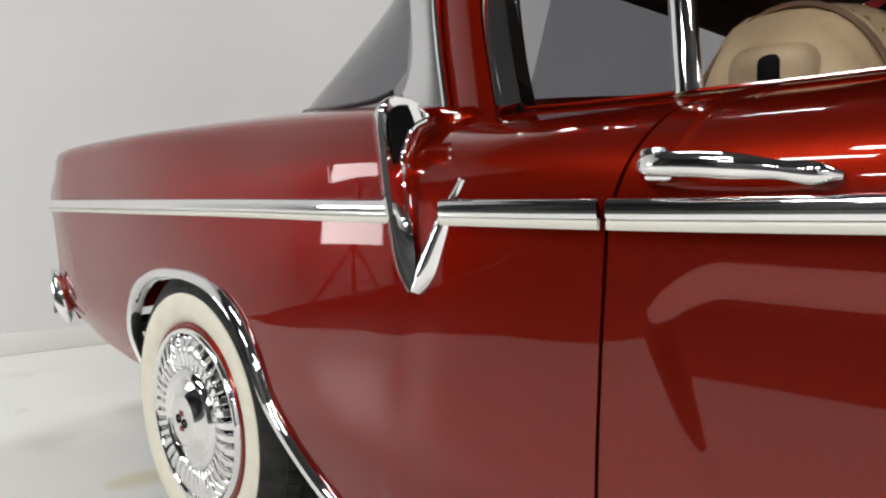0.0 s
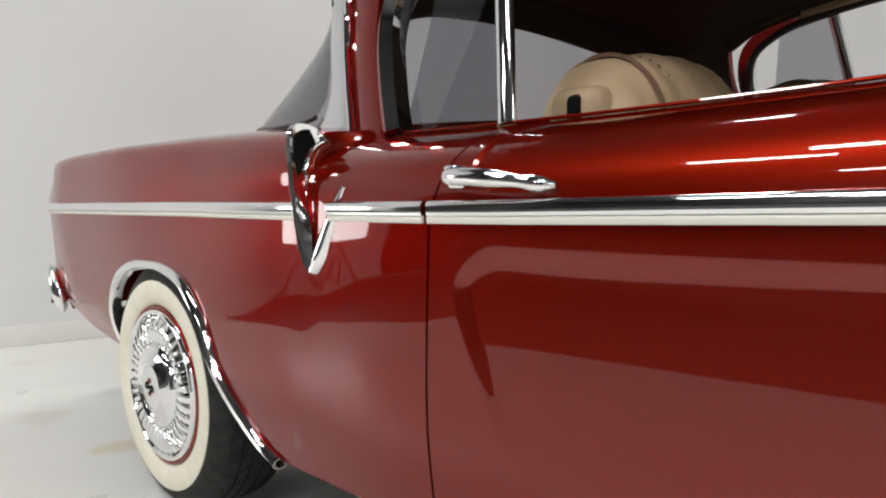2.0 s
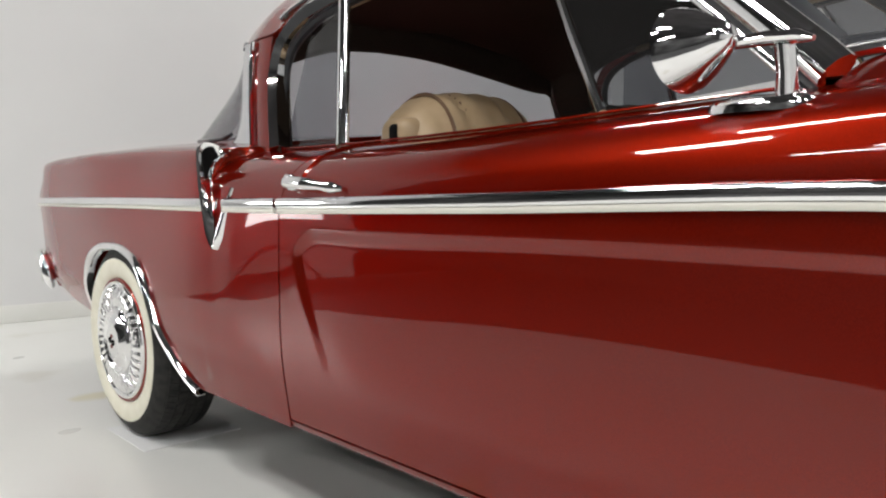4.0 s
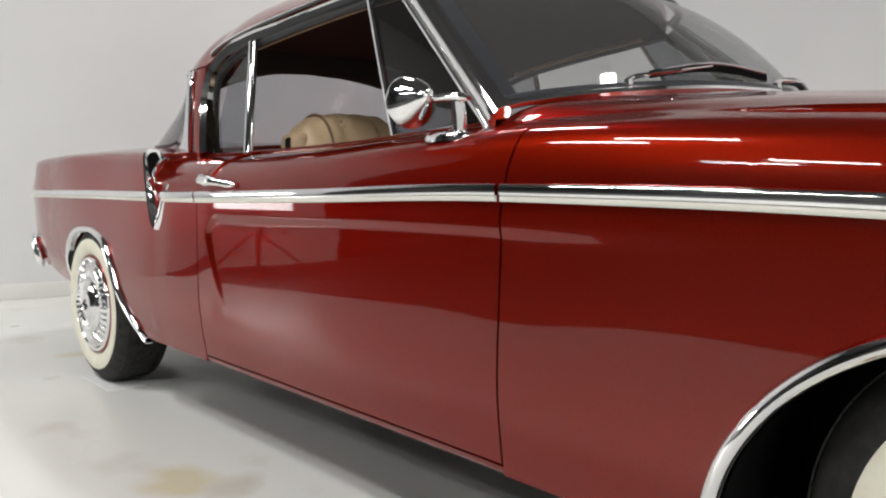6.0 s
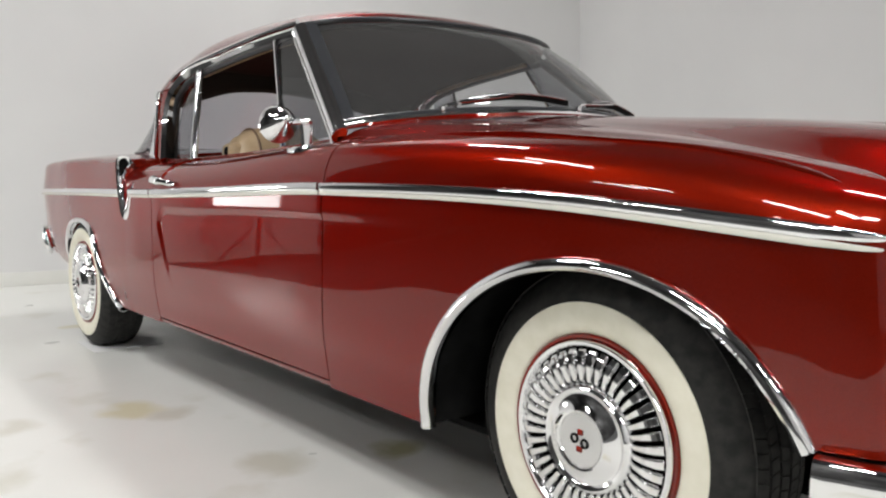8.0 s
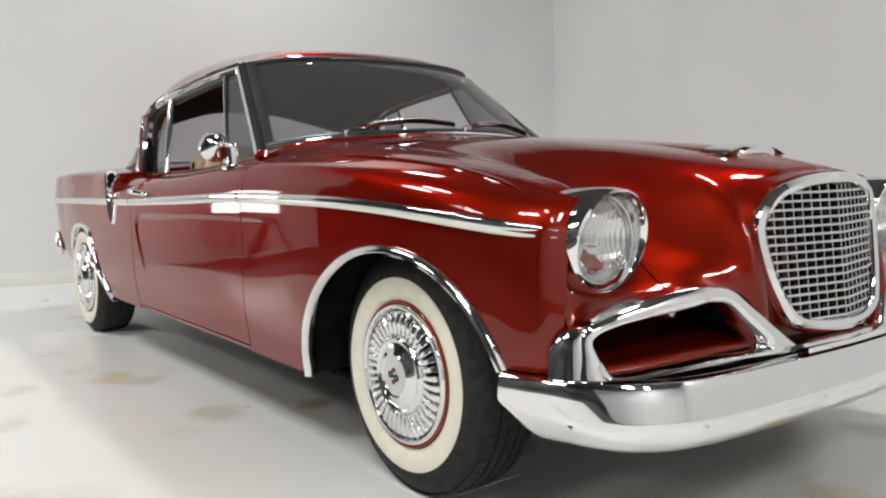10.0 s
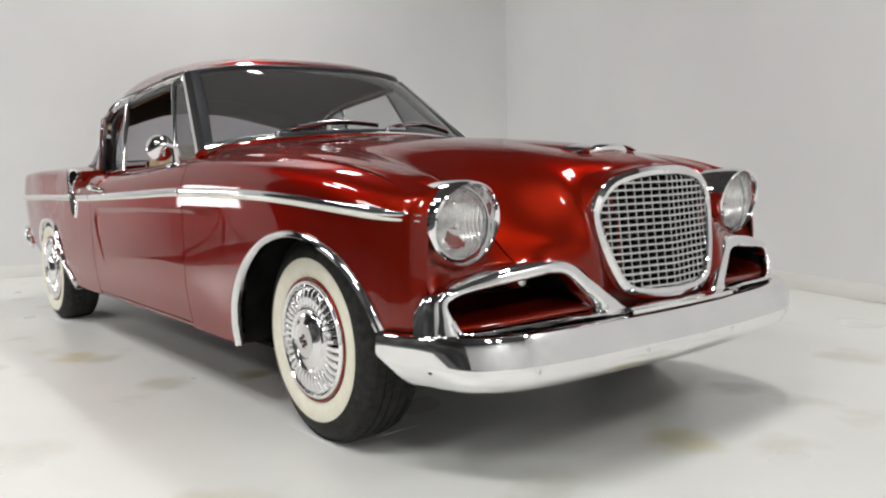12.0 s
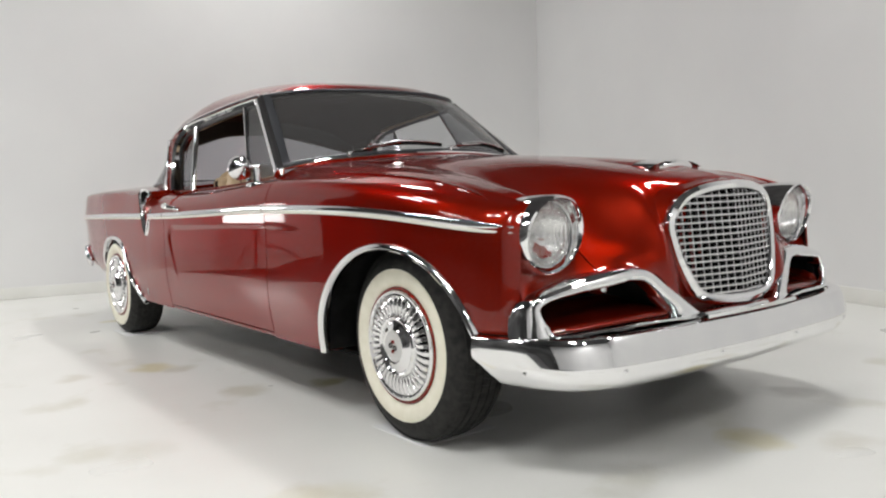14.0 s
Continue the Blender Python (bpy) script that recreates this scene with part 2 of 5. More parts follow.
def solid(ob, thick, split=True):
    s = ob.modifiers.new("thickness", "SOLIDIFY")
    s.thickness, s.offset, s.use_rim = thick, -1, True
    if split:
        e = ob.modifiers.new("edges", "EDGE_SPLIT")
        e.split_angle = radians(38)
    return ob


def sweep(path, profile, up=(0, 0, 1), closed=False, scale=None, caps=True):
    """A profile of (side, up) pairs carried along a path."""
    p = [Vector(q) for q in path]
    n = len(p)
    bm = bmesh.new()
    rings = []
    for i in range(n):
        a = p[(i - 1) % n] if closed or i else p[0]
        b = p[(i + 1) % n] if closed or i < n - 1 else p[-1]
        t = (b - a).normalized()
        u = Vector(up[i]) if isinstance(up, list) else Vector(up)
        s = t.cross(u)
        if s.length < 1e-5:
            s = t.orthogonal()
        s.normalize()
        u = s.cross(t)
        k = scale[i] if scale is not None else 1
        rings.append([bm.verts.new(p[i] + s * (c[0] * k) + u * (c[1] * k)) for c in profile])
    m = len(profile)
    for i in range(n if closed else n - 1):
        for j in range(m):
            bm.faces.new((rings[i][j], rings[i][(j + 1) % m], rings[(i + 1) % n][(j + 1) % m], rings[(i + 1) % n][j]))
    if caps and not closed:
        bm.faces.new(rings[0][::-1])
        bm.faces.new(rings[-1])
    bmesh.ops.recalc_face_normals(bm, faces=bm.faces)
    return bm


def circle(r, n=10, ry=None):
    ry = ry or r
    return [(r * math.cos(2 * math.pi * i / n), ry * math.sin(2 * math.pi * i / n)) for i in range(n)]


def lathe(profile, n=48, axis="y", centre=(0, 0, 0)):
    """Turns (radius, along) pairs round an axis."""
    bm = bmesh.new()
    rings = []
    for r, h in profile:
        ring = []
        for i in range(n):
            a = 2 * math.pi * i / n
            c, s = r * math.cos(a), r * math.sin(a)
            q = {"y": (c, h, s), "x": (h, c, s), "z": (c, s, h)}[axis]
            ring.append(bm.verts.new(Vector(centre) + Vector(q)))
        rings.append(ring)
    for a, b in zip(rings, rings[1:]):
        for i in range(n):
            j = (i + 1) % n
            bm.faces.new((a[i], a[j], b[j], b[i]))
    for ring, (r, h) in ((rings[0], profile[0]), (rings[-1], profile[-1])):
        if r < 1e-4:
            bmesh.ops.remove_doubles(bm, verts=ring, dist=1e-3)
    bmesh.ops.recalc_face_normals(bm, faces=bm.faces)
    return bm


def box(lo, hi, bevel=0.0, seg=2):
    bm = bmesh.new()
    bmesh.ops.create_cube(bm, size=1)
    for v in bm.verts:
        v.co = [(lo[i] + hi[i]) / 2 + v.co[i] * (hi[i] - lo[i]) for i in range(3)]
    if bevel:
        bmesh.ops.bevel(bm, geom=bm.edges[:], offset=bevel, segments=seg, affect="EDGES", profile=0.5)
    return bm


def joined(*bms):
    out = bmesh.new()
    for b in bms:
        me = bpy.data.meshes.new("tmp")
        b.to_mesh(me)
        b.free()
        out.from_mesh(me)
        bpy.data.meshes.remove(me)
    return out


def both_bm(name, make, mat, parent, label="", smooth=True):
    """make() gives a bmesh for the near side; a mirror image goes to the other."""
    obs = []
    for side in (1, -1):
        bm = make()
        if side < 0:
            for v in bm.verts:
                v.co.y = -v.co.y
            bmesh.ops.reverse_faces(bm, faces=bm.faces[:])
        obs.append(part(name, bm, mat, parent, label, smooth))
    return obs


# ---- the room ----


def slab(name, lo, hi, mat, label, category):
    bm = box(lo, hi)
    bm.transform(ROOM)
    ob = part(name, bm, mat, smooth=False)
    return tagged(ob, label, category, kind="structure")


slab("floor", (-0.3, -DEEP - 0.3, -0.2), (LONG + 0.3, 0.3, 0), FLOOR, "pale glossy sealed floor with yellowish stains", "floor")
slab("ceiling", (-0.3, -DEEP - 0.3, HIGH), (LONG + 0.3, 0.3, HIGH + 0.2), CEIL, "plain dark ceiling with strip lights", "ceiling")
slab("wall_back", (0, 0, 0), (LONG, 0.2, HIGH), WALL, "plain white painted studio wall", "wall")
slab("wall_rear", (-0.2, -8.7, 0), (0, 0.2, HIGH), WALL, "plain white painted studio wall", "wall")
slab("wall_rear_outer", (-0.2, -DEEP, 0), (0, -8.7, HIGH), DARKWALL, "plain dark grey wall beyond the white wall", "wall")
slab("wall_front", (LONG, -DEEP, 0), (LONG + 0.2, 0.2, HIGH), WALL, "plain white painted studio wall", "wall")
tagged(part("wall_viewer", box((-5.5, -8.2, 0), (9.5, -8.0, HIGH)), DARKWALL, smooth=False), "plain dark grey wall", "wall", kind="structure")


def outer_floor():
    """The dark floor beyond the pale one, whose edge bends away from the car."""
    edge = [tuple(p) for p in spline([(-2.93, -2.25), (-2.4, -2.41), (-1.2, -2.75), (-0.3, -2.95), (0.7, -3.03), (2.0, -3.05), (6.0, -3.05), (9.3, -3.05)], 60)]
    outline_ = edge + [(9.3, -7.99), (-4.5, -7.99)]
    bm = bmesh.new()
    up = [bm.verts.new((x, y, 0.006)) for x, y in outline_]
    low = [bm.verts.new((x, y, 0.0005)) for x, y in outline_]
    bm.faces.new(up)
    for a in range(len(up)):
        b = (a + 1) % len(up)
        bm.faces.new((up[a], low[a], low[b], up[b]))
    bmesh.ops.recalc_face_normals(bm, faces=bm.faces)
    return bm


tagged(part("floor_outer", outer_floor(), DARKFLOOR, smooth=False), "dark floor beyond the pale studio floor", "floor", kind="structure")
for name, lo, hi in (("baseboard_back", (0.016, -0.016, 0), (LONG, 0, 0.1)), ("baseboard_rear", (0, -8.7, 0), (0.016, 0, 0.1))):
    bm = box(lo, hi, 0.004)
    bm.transform(ROOM)
    tagged(part(name, bm, BASE), "white painted skirting board along the wall", "baseboard", kind="structure")

for i, (x, y) in enumerate(LAMP_SPOTS):
    lamp = thing("ceiling_light", "white strip light fixture on the ceiling", "ceiling light", (x, y, HIGH), "strip lights")
    lamp.rotation_euler.z = radians(TURNED)
    bpy.context.view_layer.update()
    bm = box((-0.56, -0.16, -0.08), (0.56, 0.16, 0), 0.01)
    bm.transform(lamp.matrix_world)
    part("housing", bm, IVORY, lamp)
    data = bpy.data.lights.new("tube light", "AREA")
    data.shape, data.size, data.size_y, data.energy, data.color = "RECTANGLE", 1.0, 0.26, LAMP_POWER, (1, 0.99, 0.972)
    o = new("tube_light", data)
    o.matrix_world = lamp.matrix_world @ Matrix.Translation((0, 0, -0.09))
    o.parent = lamp
    o.matrix_parent_inverse = lamp.matrix_world.inverted()


def softbox(x, y, height):
    """A square softbox on a three-legged stand, turned towards the car's side."""
    at = thing("softbox_light", "white studio softbox on a black tripod stand on the floor", "studio light", (x, y, 0))
    facing = Vector((0.75, -0.72, 0.70)) - Vector((x, y, height))
    turn = Matrix.Translation((x, y, height)) @ facing.to_track_quat("Z", "Y").to_matrix().to_4x4()
    shell = bmesh.new()
    rings = []
    for z, r in ((-0.26, 0.07), (-0.20, 0.12), (0.0, 0.31), (0.03, 0.32)):
        rings.append([shell.verts.new((sx * r, sy * r, z)) for sx, sy in ((1, 1), (-1, 1), (-1, -1), (1, -1))])
    for a, b in zip(rings, rings[1:]):
        for i in range(4):
            shell.faces.new((a[i], a[(i + 1) % 4], b[(i + 1) % 4], b[i]))
    shell.faces.new(rings[0][::-1])
    shell.transform(turn)
    solid(part("shell", shell, BLACK, at, "black cloth shell", False), 0.004)
    front = box((-0.305, -0.305, 0.004), (0.305, 0.305, 0.012), 0.003)
    front.transform(turn)
    part("diffuser", front, DIFFUSER, at, "glowing white front cloth", False)
    part("pole", sweep([(x, y, 0.12), tuple(turn @ Vector((0, 0, -0.25)))], circle(0.014, 10)), BLACK, at)
    part("collar", lathe([(0.001, 0.50), (0.028, 0.50), (0.028, 0.44), (0.001, 0.44)], 16, "z", (x, y, 0)), BLACK, at)
    for a in (0.5, 2.6, 4.7):
        dx, dy = math.cos(a), math.sin(a)
        part("leg", sweep([(x + 0.02 * dx, y + 0.02 * dy, 0.46), (x + 0.42 * dx, y + 0.42 * dy, 0.012)], circle(0.011, 8)), BLACK, at)
        part("brace", sweep([(x + 0.012 * dx, y + 0.012 * dy, 0.16), (x + 0.24 * dx, y + 0.24 * dy, 0.21)], circle(0.006, 6)), BLACK, at)


softbox(-2.62, -3.02, 0.80)

# ---- the car: x forward from the rear axle, y to its left, z up ----
car = thing("car", "candy red vintage two-door hardtop coupe with chrome trim and whitewall tyres", "car")
AXLE = 3.05

# Half widths of the side at set heights, along the car: sill, bulge, cove, below the strip, at the strip, above it, shoulder.
side_w = table(
    (-1.08, 0.690, 0.725, 0.740, 0.748, 0.752, 0.744, 0.733),
    (-0.95, 0.715, 0.750, 0.764, 0.772, 0.777, 0.770, 0.757),
    (-0.60, 0.755, 0.788, 0.800, 0.806, 0.810, 0.804, 0.791),
    (-0.20, 0.785, 0.818, 0.832, 0.838, 0.841, 0.835, 0.822),
    (0.20, 0.818, 0.850, 0.852, 0.849, 0.847, 0.842, 0.822),
    (0.664, 0.834, 0.865, 0.867, 0.865, 0.863, 0.866, 0.845),
    (0.676, 0.834, 0.865, 0.867, 0.865, 0.863, 0.854, 0.812),
    (0.80, 0.836, 0.866, 0.870, 0.869, 0.866, 0.853, 0.806),
    (1.00, 0.836, 0.864, 0.870, 0.8705, 0.869, 0.854, 0.807),
    (1.10, 0.836, 0.8612, 0.870, 0.8725, 0.871, 0.855, 0.808),
    (1.50, 0.836, 0.8615, 0.870, 0.8725, 0.871, 0.857, 0.815),
    (2.00, 0.836, 0.8635, 0.870, 0.8715, 0.870, 0.859, 0.827),
    (2.30, 0.838, 0.864, 0.869, 0.870, 0.869, 0.862, 0.838),
    (2.90, 0.839, 0.863, 0.867, 0.868, 0.867, 0.861, 0.838),
    (3.10, 0.825, 0.856, 0.863, 0.865, 0.862, 0.854, 0.828),
    (3.30, 0.818, 0.845, 0.850, 0.851, 0.850, 0.839, 0.812),
    (3.44, 0.810, 0.829, 0.834, 0.834, 0.830, 0.815, 0.788),
    (3.52, 0.800, 0.814, 0.817, 0.815, 0.808, 0.792, 0.770),
    (3.57, 0.782, 0.792, 0.794, 0.788, 0.778, 0.764, 0.748),
    (3.60, 0.750, 0.758, 0.758, 0.750, 0.738, 0.722, 0.712),
)
# Heights of those lines, and the inner edge (half width, height) where the side ends.
side_z = table(
    (-1.08, 0.36, 0.45, 0.58, 0.68, 0.720, 0.80, 0.862, 0.70, 0.873),
    (-0.60, 0.34, 0.44, 0.58, 0.69, 0.735, 0.81, 0.877, 0.73, 0.890),
    (0.00, 0.30, 0.42, 0.58, 0.69, 0.740, 0.815, 0.878, 0.72, 0.903),
    (0.664, 0.24, 0.42, 0.57, 0.69, 0.745, 0.815, 0.866, 0.716, 0.882),
    (0.676, 0.24, 0.42, 0.57, 0.69, 0.746, 0.80, 0.840, 0.715, 0.868),
    (1.02, 0.24, 0.42, 0.57, 0.685, 0.748, 0.80, 0.843, 0.708, 0.870),
    (1.50, 0.24, 0.42, 0.57, 0.685, 0.758, 0.81, 0.853, 0.710, 0.882),
    (2.00, 0.24, 0.42, 0.57, 0.685, 0.773, 0.83, 0.875, 0.715, 0.905),
    (2.24, 0.24, 0.42, 0.57, 0.69, 0.778, 0.835, 0.882, 0.740, 0.912),
    (2.60, 0.24, 0.42, 0.57, 0.69, 0.778, 0.83, 0.875, 0.740, 0.908),
    (3.00, 0.24, 0.42, 0.57, 0.68, 0.765, 0.815, 0.853, 0.740, 0.885),
    (3.30, 0.30, 0.44, 0.57, 0.67, 0.745, 0.79, 0.822, 0.735, 0.852),
    (3.60, 0.40, 0.46, 0.55, 0.64, 0.715, 0.745, 0.765, 0.700, 0.785),
)
REAR_ARCH = [(-0.380, 0.29), (-0.400, 0.37), (-0.388, 0.45), (-0.315, 0.540), (-0.19, 0.590), (-0.05, 0.604), (0.075, 0.598), (0.185, 0.563), (0.262, 0.490),
             (0.312, 0.40), (0.378, 0.327), (0.445, 0.278), (0.515, 0.252)]
FRONT_ARCH = [(2.612, 0.250), (2.615, 0.31), (2.65, 0.415), (2.72, 0.515), (2.81, 0.588), (2.93, 0.642), (3.07, 0.665), (3.20, 0.653), (3.31, 0.612), (3.385, 0.558),
              (3.432, 0.505), (3.462, 0.460), (3.480, 0.420)]


def section(x):
    """The side's profile at x, from the sill to the inner edge, as (half width, height)."""
    w, z = side_w(x), side_z(x)
    rows = [(w[i], z[i]) for i in range(7)] + [(z[7], z[8])]
    return spline(rows, 260)


def ease(t):
    t = min(max(t, 0.0), 1.0)
    return t * t * (3 - 2 * t)


def cove(x, z):
    """How far the scallop in the door and fender is pressed inwards."""
    edge = 1.055 + 0.075 * max(0.0, (0.655 - z) / 0.21) ** 1.2
    corner = 0.06 * max(0.0, 1 - (x - 1.055) / 0.09) ** 2
    top = 0.706 - corner + 0.012 * ease((x - 1.2) / 1.0)
    ahead = 1 - 0.55 * ease((x - 1.3) / 0.9) - 0.45 * ease((x - 2.2) / 0.5)
    fade = min(1.0, max(0.0, (z - 0.40) / 0.26))
    return 0.0105 * ease((top - z) / (0.036 - 0.014 * ease((x - 1.2) / 0.6))) * ease((x - edge) / 0.030) * fade ** 1.15 * ahead


def side_at(x, z):
    """Half width of the body side at x and height z."""
    p = section(x)
    return float(np.interp(z, p[:, 1], p[:, 0]))


def side_sheet(xs, floor_z, n=46, crease=True):
    rows = []
    for x in xs:
        p = section(x)
        low = floor_z(x)
        k = int(np.searchsorted(p[:, 1], low))
        k = min(max(k, 1), len(p) - 2)
        s = (low - p[k - 1, 1]) / max(p[k, 1] - p[k - 1, 1], 1e-6)
        first = p[k - 1] + (p[k] - p[k - 1]) * min(max(s, 0), 1)
        q = np.vstack([first, p[k:]])
        run = np.concatenate([[0], np.cumsum(np.linalg.norm(np.diff(q, axis=0), axis=1))])
        want = np.linspace(0, run[-1], n)
        q = np.stack([np.interp(want, run, q[:, j]) for j in range(2)], 1)
        rows.append([(x, -(a - (cove(x, b) if 1.0 < x < 2.75 and b < 0.72 else 0)), b) for a, b in q])
    return rows


def arch_floor(arch, outside):
    px, pz = [a[0] for a in arch], [a[1] for a in arch]
    curve = spline(arch, 300)
    keep = [curve[0]]
    for c in curve[1:]:
        if c[0] > keep[-1][0] + 1e-5:
            keep.append(c)
    keep = np.array(keep)

    def low(x):
        if x < keep[0][0] or x > keep[-1][0]:
            return outside(x)
        return max(float(np.interp(x, keep[:, 0], keep[:, 1])), outside(x))
    return low


def stations(a, b, n, *dense):
    """Even stations from a to b, closer where an arch starts or ends."""
    xs = set(np.round(np.linspace(a, b, n), 4))
    for c in dense:
        xs |= {round(c + d, 4) for d in np.concatenate([-np.geomspace(0.001, 0.06, 10), [0], np.geomspace(0.001, 0.06, 10)]) if a < c + d < b}
    return sorted(xs)


TAIL_LOW = table((-1.08, 0.40), (-0.7, 0.345), (-0.36, 0.315))
rear_floor = arch_floor([(x, z - 0.012) for x, z in REAR_ARCH[1:]], lambda x: float(TAIL_LOW(x)[0]) if x < 0 else 0.255)
front_floor = arch_floor([(x, z - 0.012) for x, z in FRONT_ARCH[1:]], lambda x: 0.255 if x < 3.0 else 0.425)
DOOR_REAR, DOOR_FRONT, GAP = 1.012, 2.226, 0.0025


def door_edge(x0, z, lean):
    """The door's edges bow backwards below and forwards above."""
    return x0 + lean * (z - 0.74) * (0.35 if z > 0.74 else 0.09)


def bowed(rows, x0, end, lean=1.0):
    """Bends the column of points at one end of a sheet along the door gap."""
    k = len(rows)
    for i, row in enumerate(rows):
        for j, (x, y, z) in enumerate(row):
            s = i / (k - 1) if end else 1 - i / (k - 1)
            s = max(0.0, (s - 0.6) / 0.4)
            dx = (door_edge(x0, z, lean) - x0) * s * s
            nx = x + dx
            row[j] = (nx, y, z)
    return rows


quarter = bowed(side_sheet(stations(-1.08, DOOR_REAR - GAP, 90, -0.40, 0.515, 0.67), rear_floor), DOOR_REAR, True, 0.8)


def tail_cut(rows):
    """Leans the rear edge forwards above the side strip and backwards below it."""
    out = []
    for row in rows:
        new_row = []
        for x, y, z in row:
            u = max(0.0, (-0.90 - x) / 0.18) ** 2
            new_row.append((x + u * (0.036 * ease((z - 0.735) / 0.10) - 0.022 * ease((0.68 - z) / 0.20)), y, z))
        out.append(new_row)
    return out


quarter = tail_cut(quarter)
both("rear_quarter_panel", quarter, PAINT, car, "candy red rear quarter panel", 0.005)
door_low = 0.277
door = side_sheet(stations(DOOR_REAR + GAP, DOOR_FRONT - GAP, 150, 1.07, 1.10, 1.13), lambda x: door_low, 170)
door = bowed(bowed(door, DOOR_REAR, False, 0.8), DOOR_FRONT, True, 0.5)
doors = both("door", door, PAINT, car, "candy red door with a scalloped side", 0.005)
fender = bowed(side_sheet(stations(DOOR_FRONT + GAP, 3.60, 74, 2.615, 3.48, 3.58), front_floor, 70), DOOR_FRONT, False, 0.5)
both("front_fender", fender, PAINT, car, "candy red front fender", 0.005)

# Black strips behind the door gaps, added as the shade inside them.
for x0, lean in ((DOOR_REAR, 0.8), (DOOR_FRONT, 0.5)):
    gap_shade = []
    for z in np.linspace(0.262, 0.86, 24):
        xe = door_edge(x0, z, lean)
        w = side_at(x0, z) - 0.010 - (cove(xe, z) if x0 > 2 else 0)
        gap_shade.append([(xe - 0.03, -w, z), (xe + 0.03, -w, z)])
    both("door_gap_shade", gap_shade, BLACK, car, "black strip for the shade in the door gap", 0.01, flip=True)

# Rocker panel under the door.
rock = []
for x in np.linspace(0.575, 2.585, 40):
    s = min(1.0, (x - 0.5) / 0.3)
    lip = side_at(x, door_low - 0.006)
    rock.append([(x, -w, z) for w, z in ((lip - 0.002, door_low - 0.006), (lip - 0.005, 0.262), (lip - 0.012, 0.253), (lip - 0.030, 0.246), (lip - 0.10, 0.243))])
both("rocker_panel", rock, PAINT, car, "", 0.01, flip=True)

# ---- bonnet, fender tops and front fascia: lengthwise profiles (x, z) at set half widths ----
COWL = table((0.0, 2.277, 0.991), (0.2, 2.257, 0.988), (0.4, 2.204, 0.977), (0.55, 2.148, 0.963), (0.68, 2.085, 0.932), (0.74, 2.07, 0.893))


def top_profile(w):
    x0, z0 = COWL(w)
    mid = {
        0.00: [(2.7, 0.963), (3.1, 0.936), (3.45, 0.897), (3.62, 0.870), (3.70, 0.852), (3.715, 0.846), (3.72, 0.843), (3.725, 0.838)],
        0.14: [(2.7, 0.960), (3.1, 0.932), (3.45, 0.889), (3.61, 0.858), (3.685, 0.838), (3.70, 0.832), (3.705, 0.828), (3.71, 0.822)],
        0.24: [(2.7, 0.956), (3.1, 0.927), (3.43, 0.884), (3.575, 0.846), (3.64, 0.813), (3.69, 0.76), (3.735, 0.60), (3.755, 0.47)],
        0.285: [(2.7, 0.953), (3.1, 0.922), (3.42, 0.876), (3.57, 0.832), (3.655, 0.780), (3.715, 0.70), (3.755, 0.59), (3.768, 0.49)],
        0.33: [(2.7, 0.950), (3.1, 0.915), (3.40, 0.864), (3.54, 0.816), (3.622, 0.755), (3.680, 0.69), (3.730, 0.61), (3.748, 0.55)],
        0.40: [(2.7, 0.943), (3.1, 0.901), (3.37, 0.838), (3.50, 0.782), (3.565, 0.728), (3.630, 0.67), (3.690, 0.62), (3.712, 0.582)],
        0.53: [(2.7, 0.930), (3.1, 0.880), (3.33, 0.818), (3.44, 0.772), (3.515, 0.710), (3.575, 0.65), (3.640, 0.595), (3.690, 0.571)],
        0.62: [(2.7, 0.926), (3.1, 0.886), (3.35, 0.842), (3.48, 0.806), (3.515, 0.765), (3.540, 0.66), (3.600, 0.578), (3.664, 0.556)],
        0.68: [(2.7, 0.918), (3.1, 0.884), (3.35, 0.843), (3.48, 0.804), (3.515, 0.765), (3.545, 0.65), (3.595, 0.565), (3.646, 0.540)],
        0.74: [(2.7, 0.905), (3.0, 0.885), (3.30, 0.850), (3.46, 0.808), (3.515, 0.775), (3.560, 0.64), (3.590, 0.56), (3.612, 0.515)],
    }
    keys = sorted(mid)
    cols = table(*[(k, *[c for q in mid[k] for c in q]) for k in keys])(w)
    pts = [(x0, z0)] + [(cols[2 * i], cols[2 * i + 1]) for i in range(8)]
    return spline(pts, None)


def top_sheet(ws, n=90, start=0.0, end=1.0):
    """Rows along x, columns from the outer half width inwards."""
    cols = []
    for w in ws:
        p = top_profile(w)
        want = np.linspace((len(p) - 1) * start, (len(p) - 1) * end, n)
        run = np.arange(len(p))
        cols.append([(float(np.interp(v, run, p[:, 0])), float(np.interp(v, run, p[:, 1]))) for v in want])
    return [[(cols[j][i][0], -ws[j], cols[j][i][1]) for j in range(len(ws))] for i in range(n)]


SEAM = 0.515
fender_top = top_sheet(list(np.linspace(0.756, SEAM + 0.002, 22)), 150)
both("fender_crown", fender_top, PAINT, car, "", 0.010)
half = top_sheet(list(np.linspace(SEAM - 0.002, 0, 40)), 170, 0.037)
whole = [row + [(x, -y, z) for x, y, z in row[-2::-1]] for row in half]
hood = solid(part("hood", sheet(whole), PAINT, car, "candy red hood sweeping down to the grille"), 0.010)
half = top_sheet(list(np.linspace(SEAM - 0.002, 0, 22)), 8, 0.0, 0.035)
whole = [row + [(x, -y, z) for x, y, z in row[-2::-1]] for row in half]
solid(part("cowl", sheet(whole), PAINT, car, "red cowl below the windscreen"), 0.010)

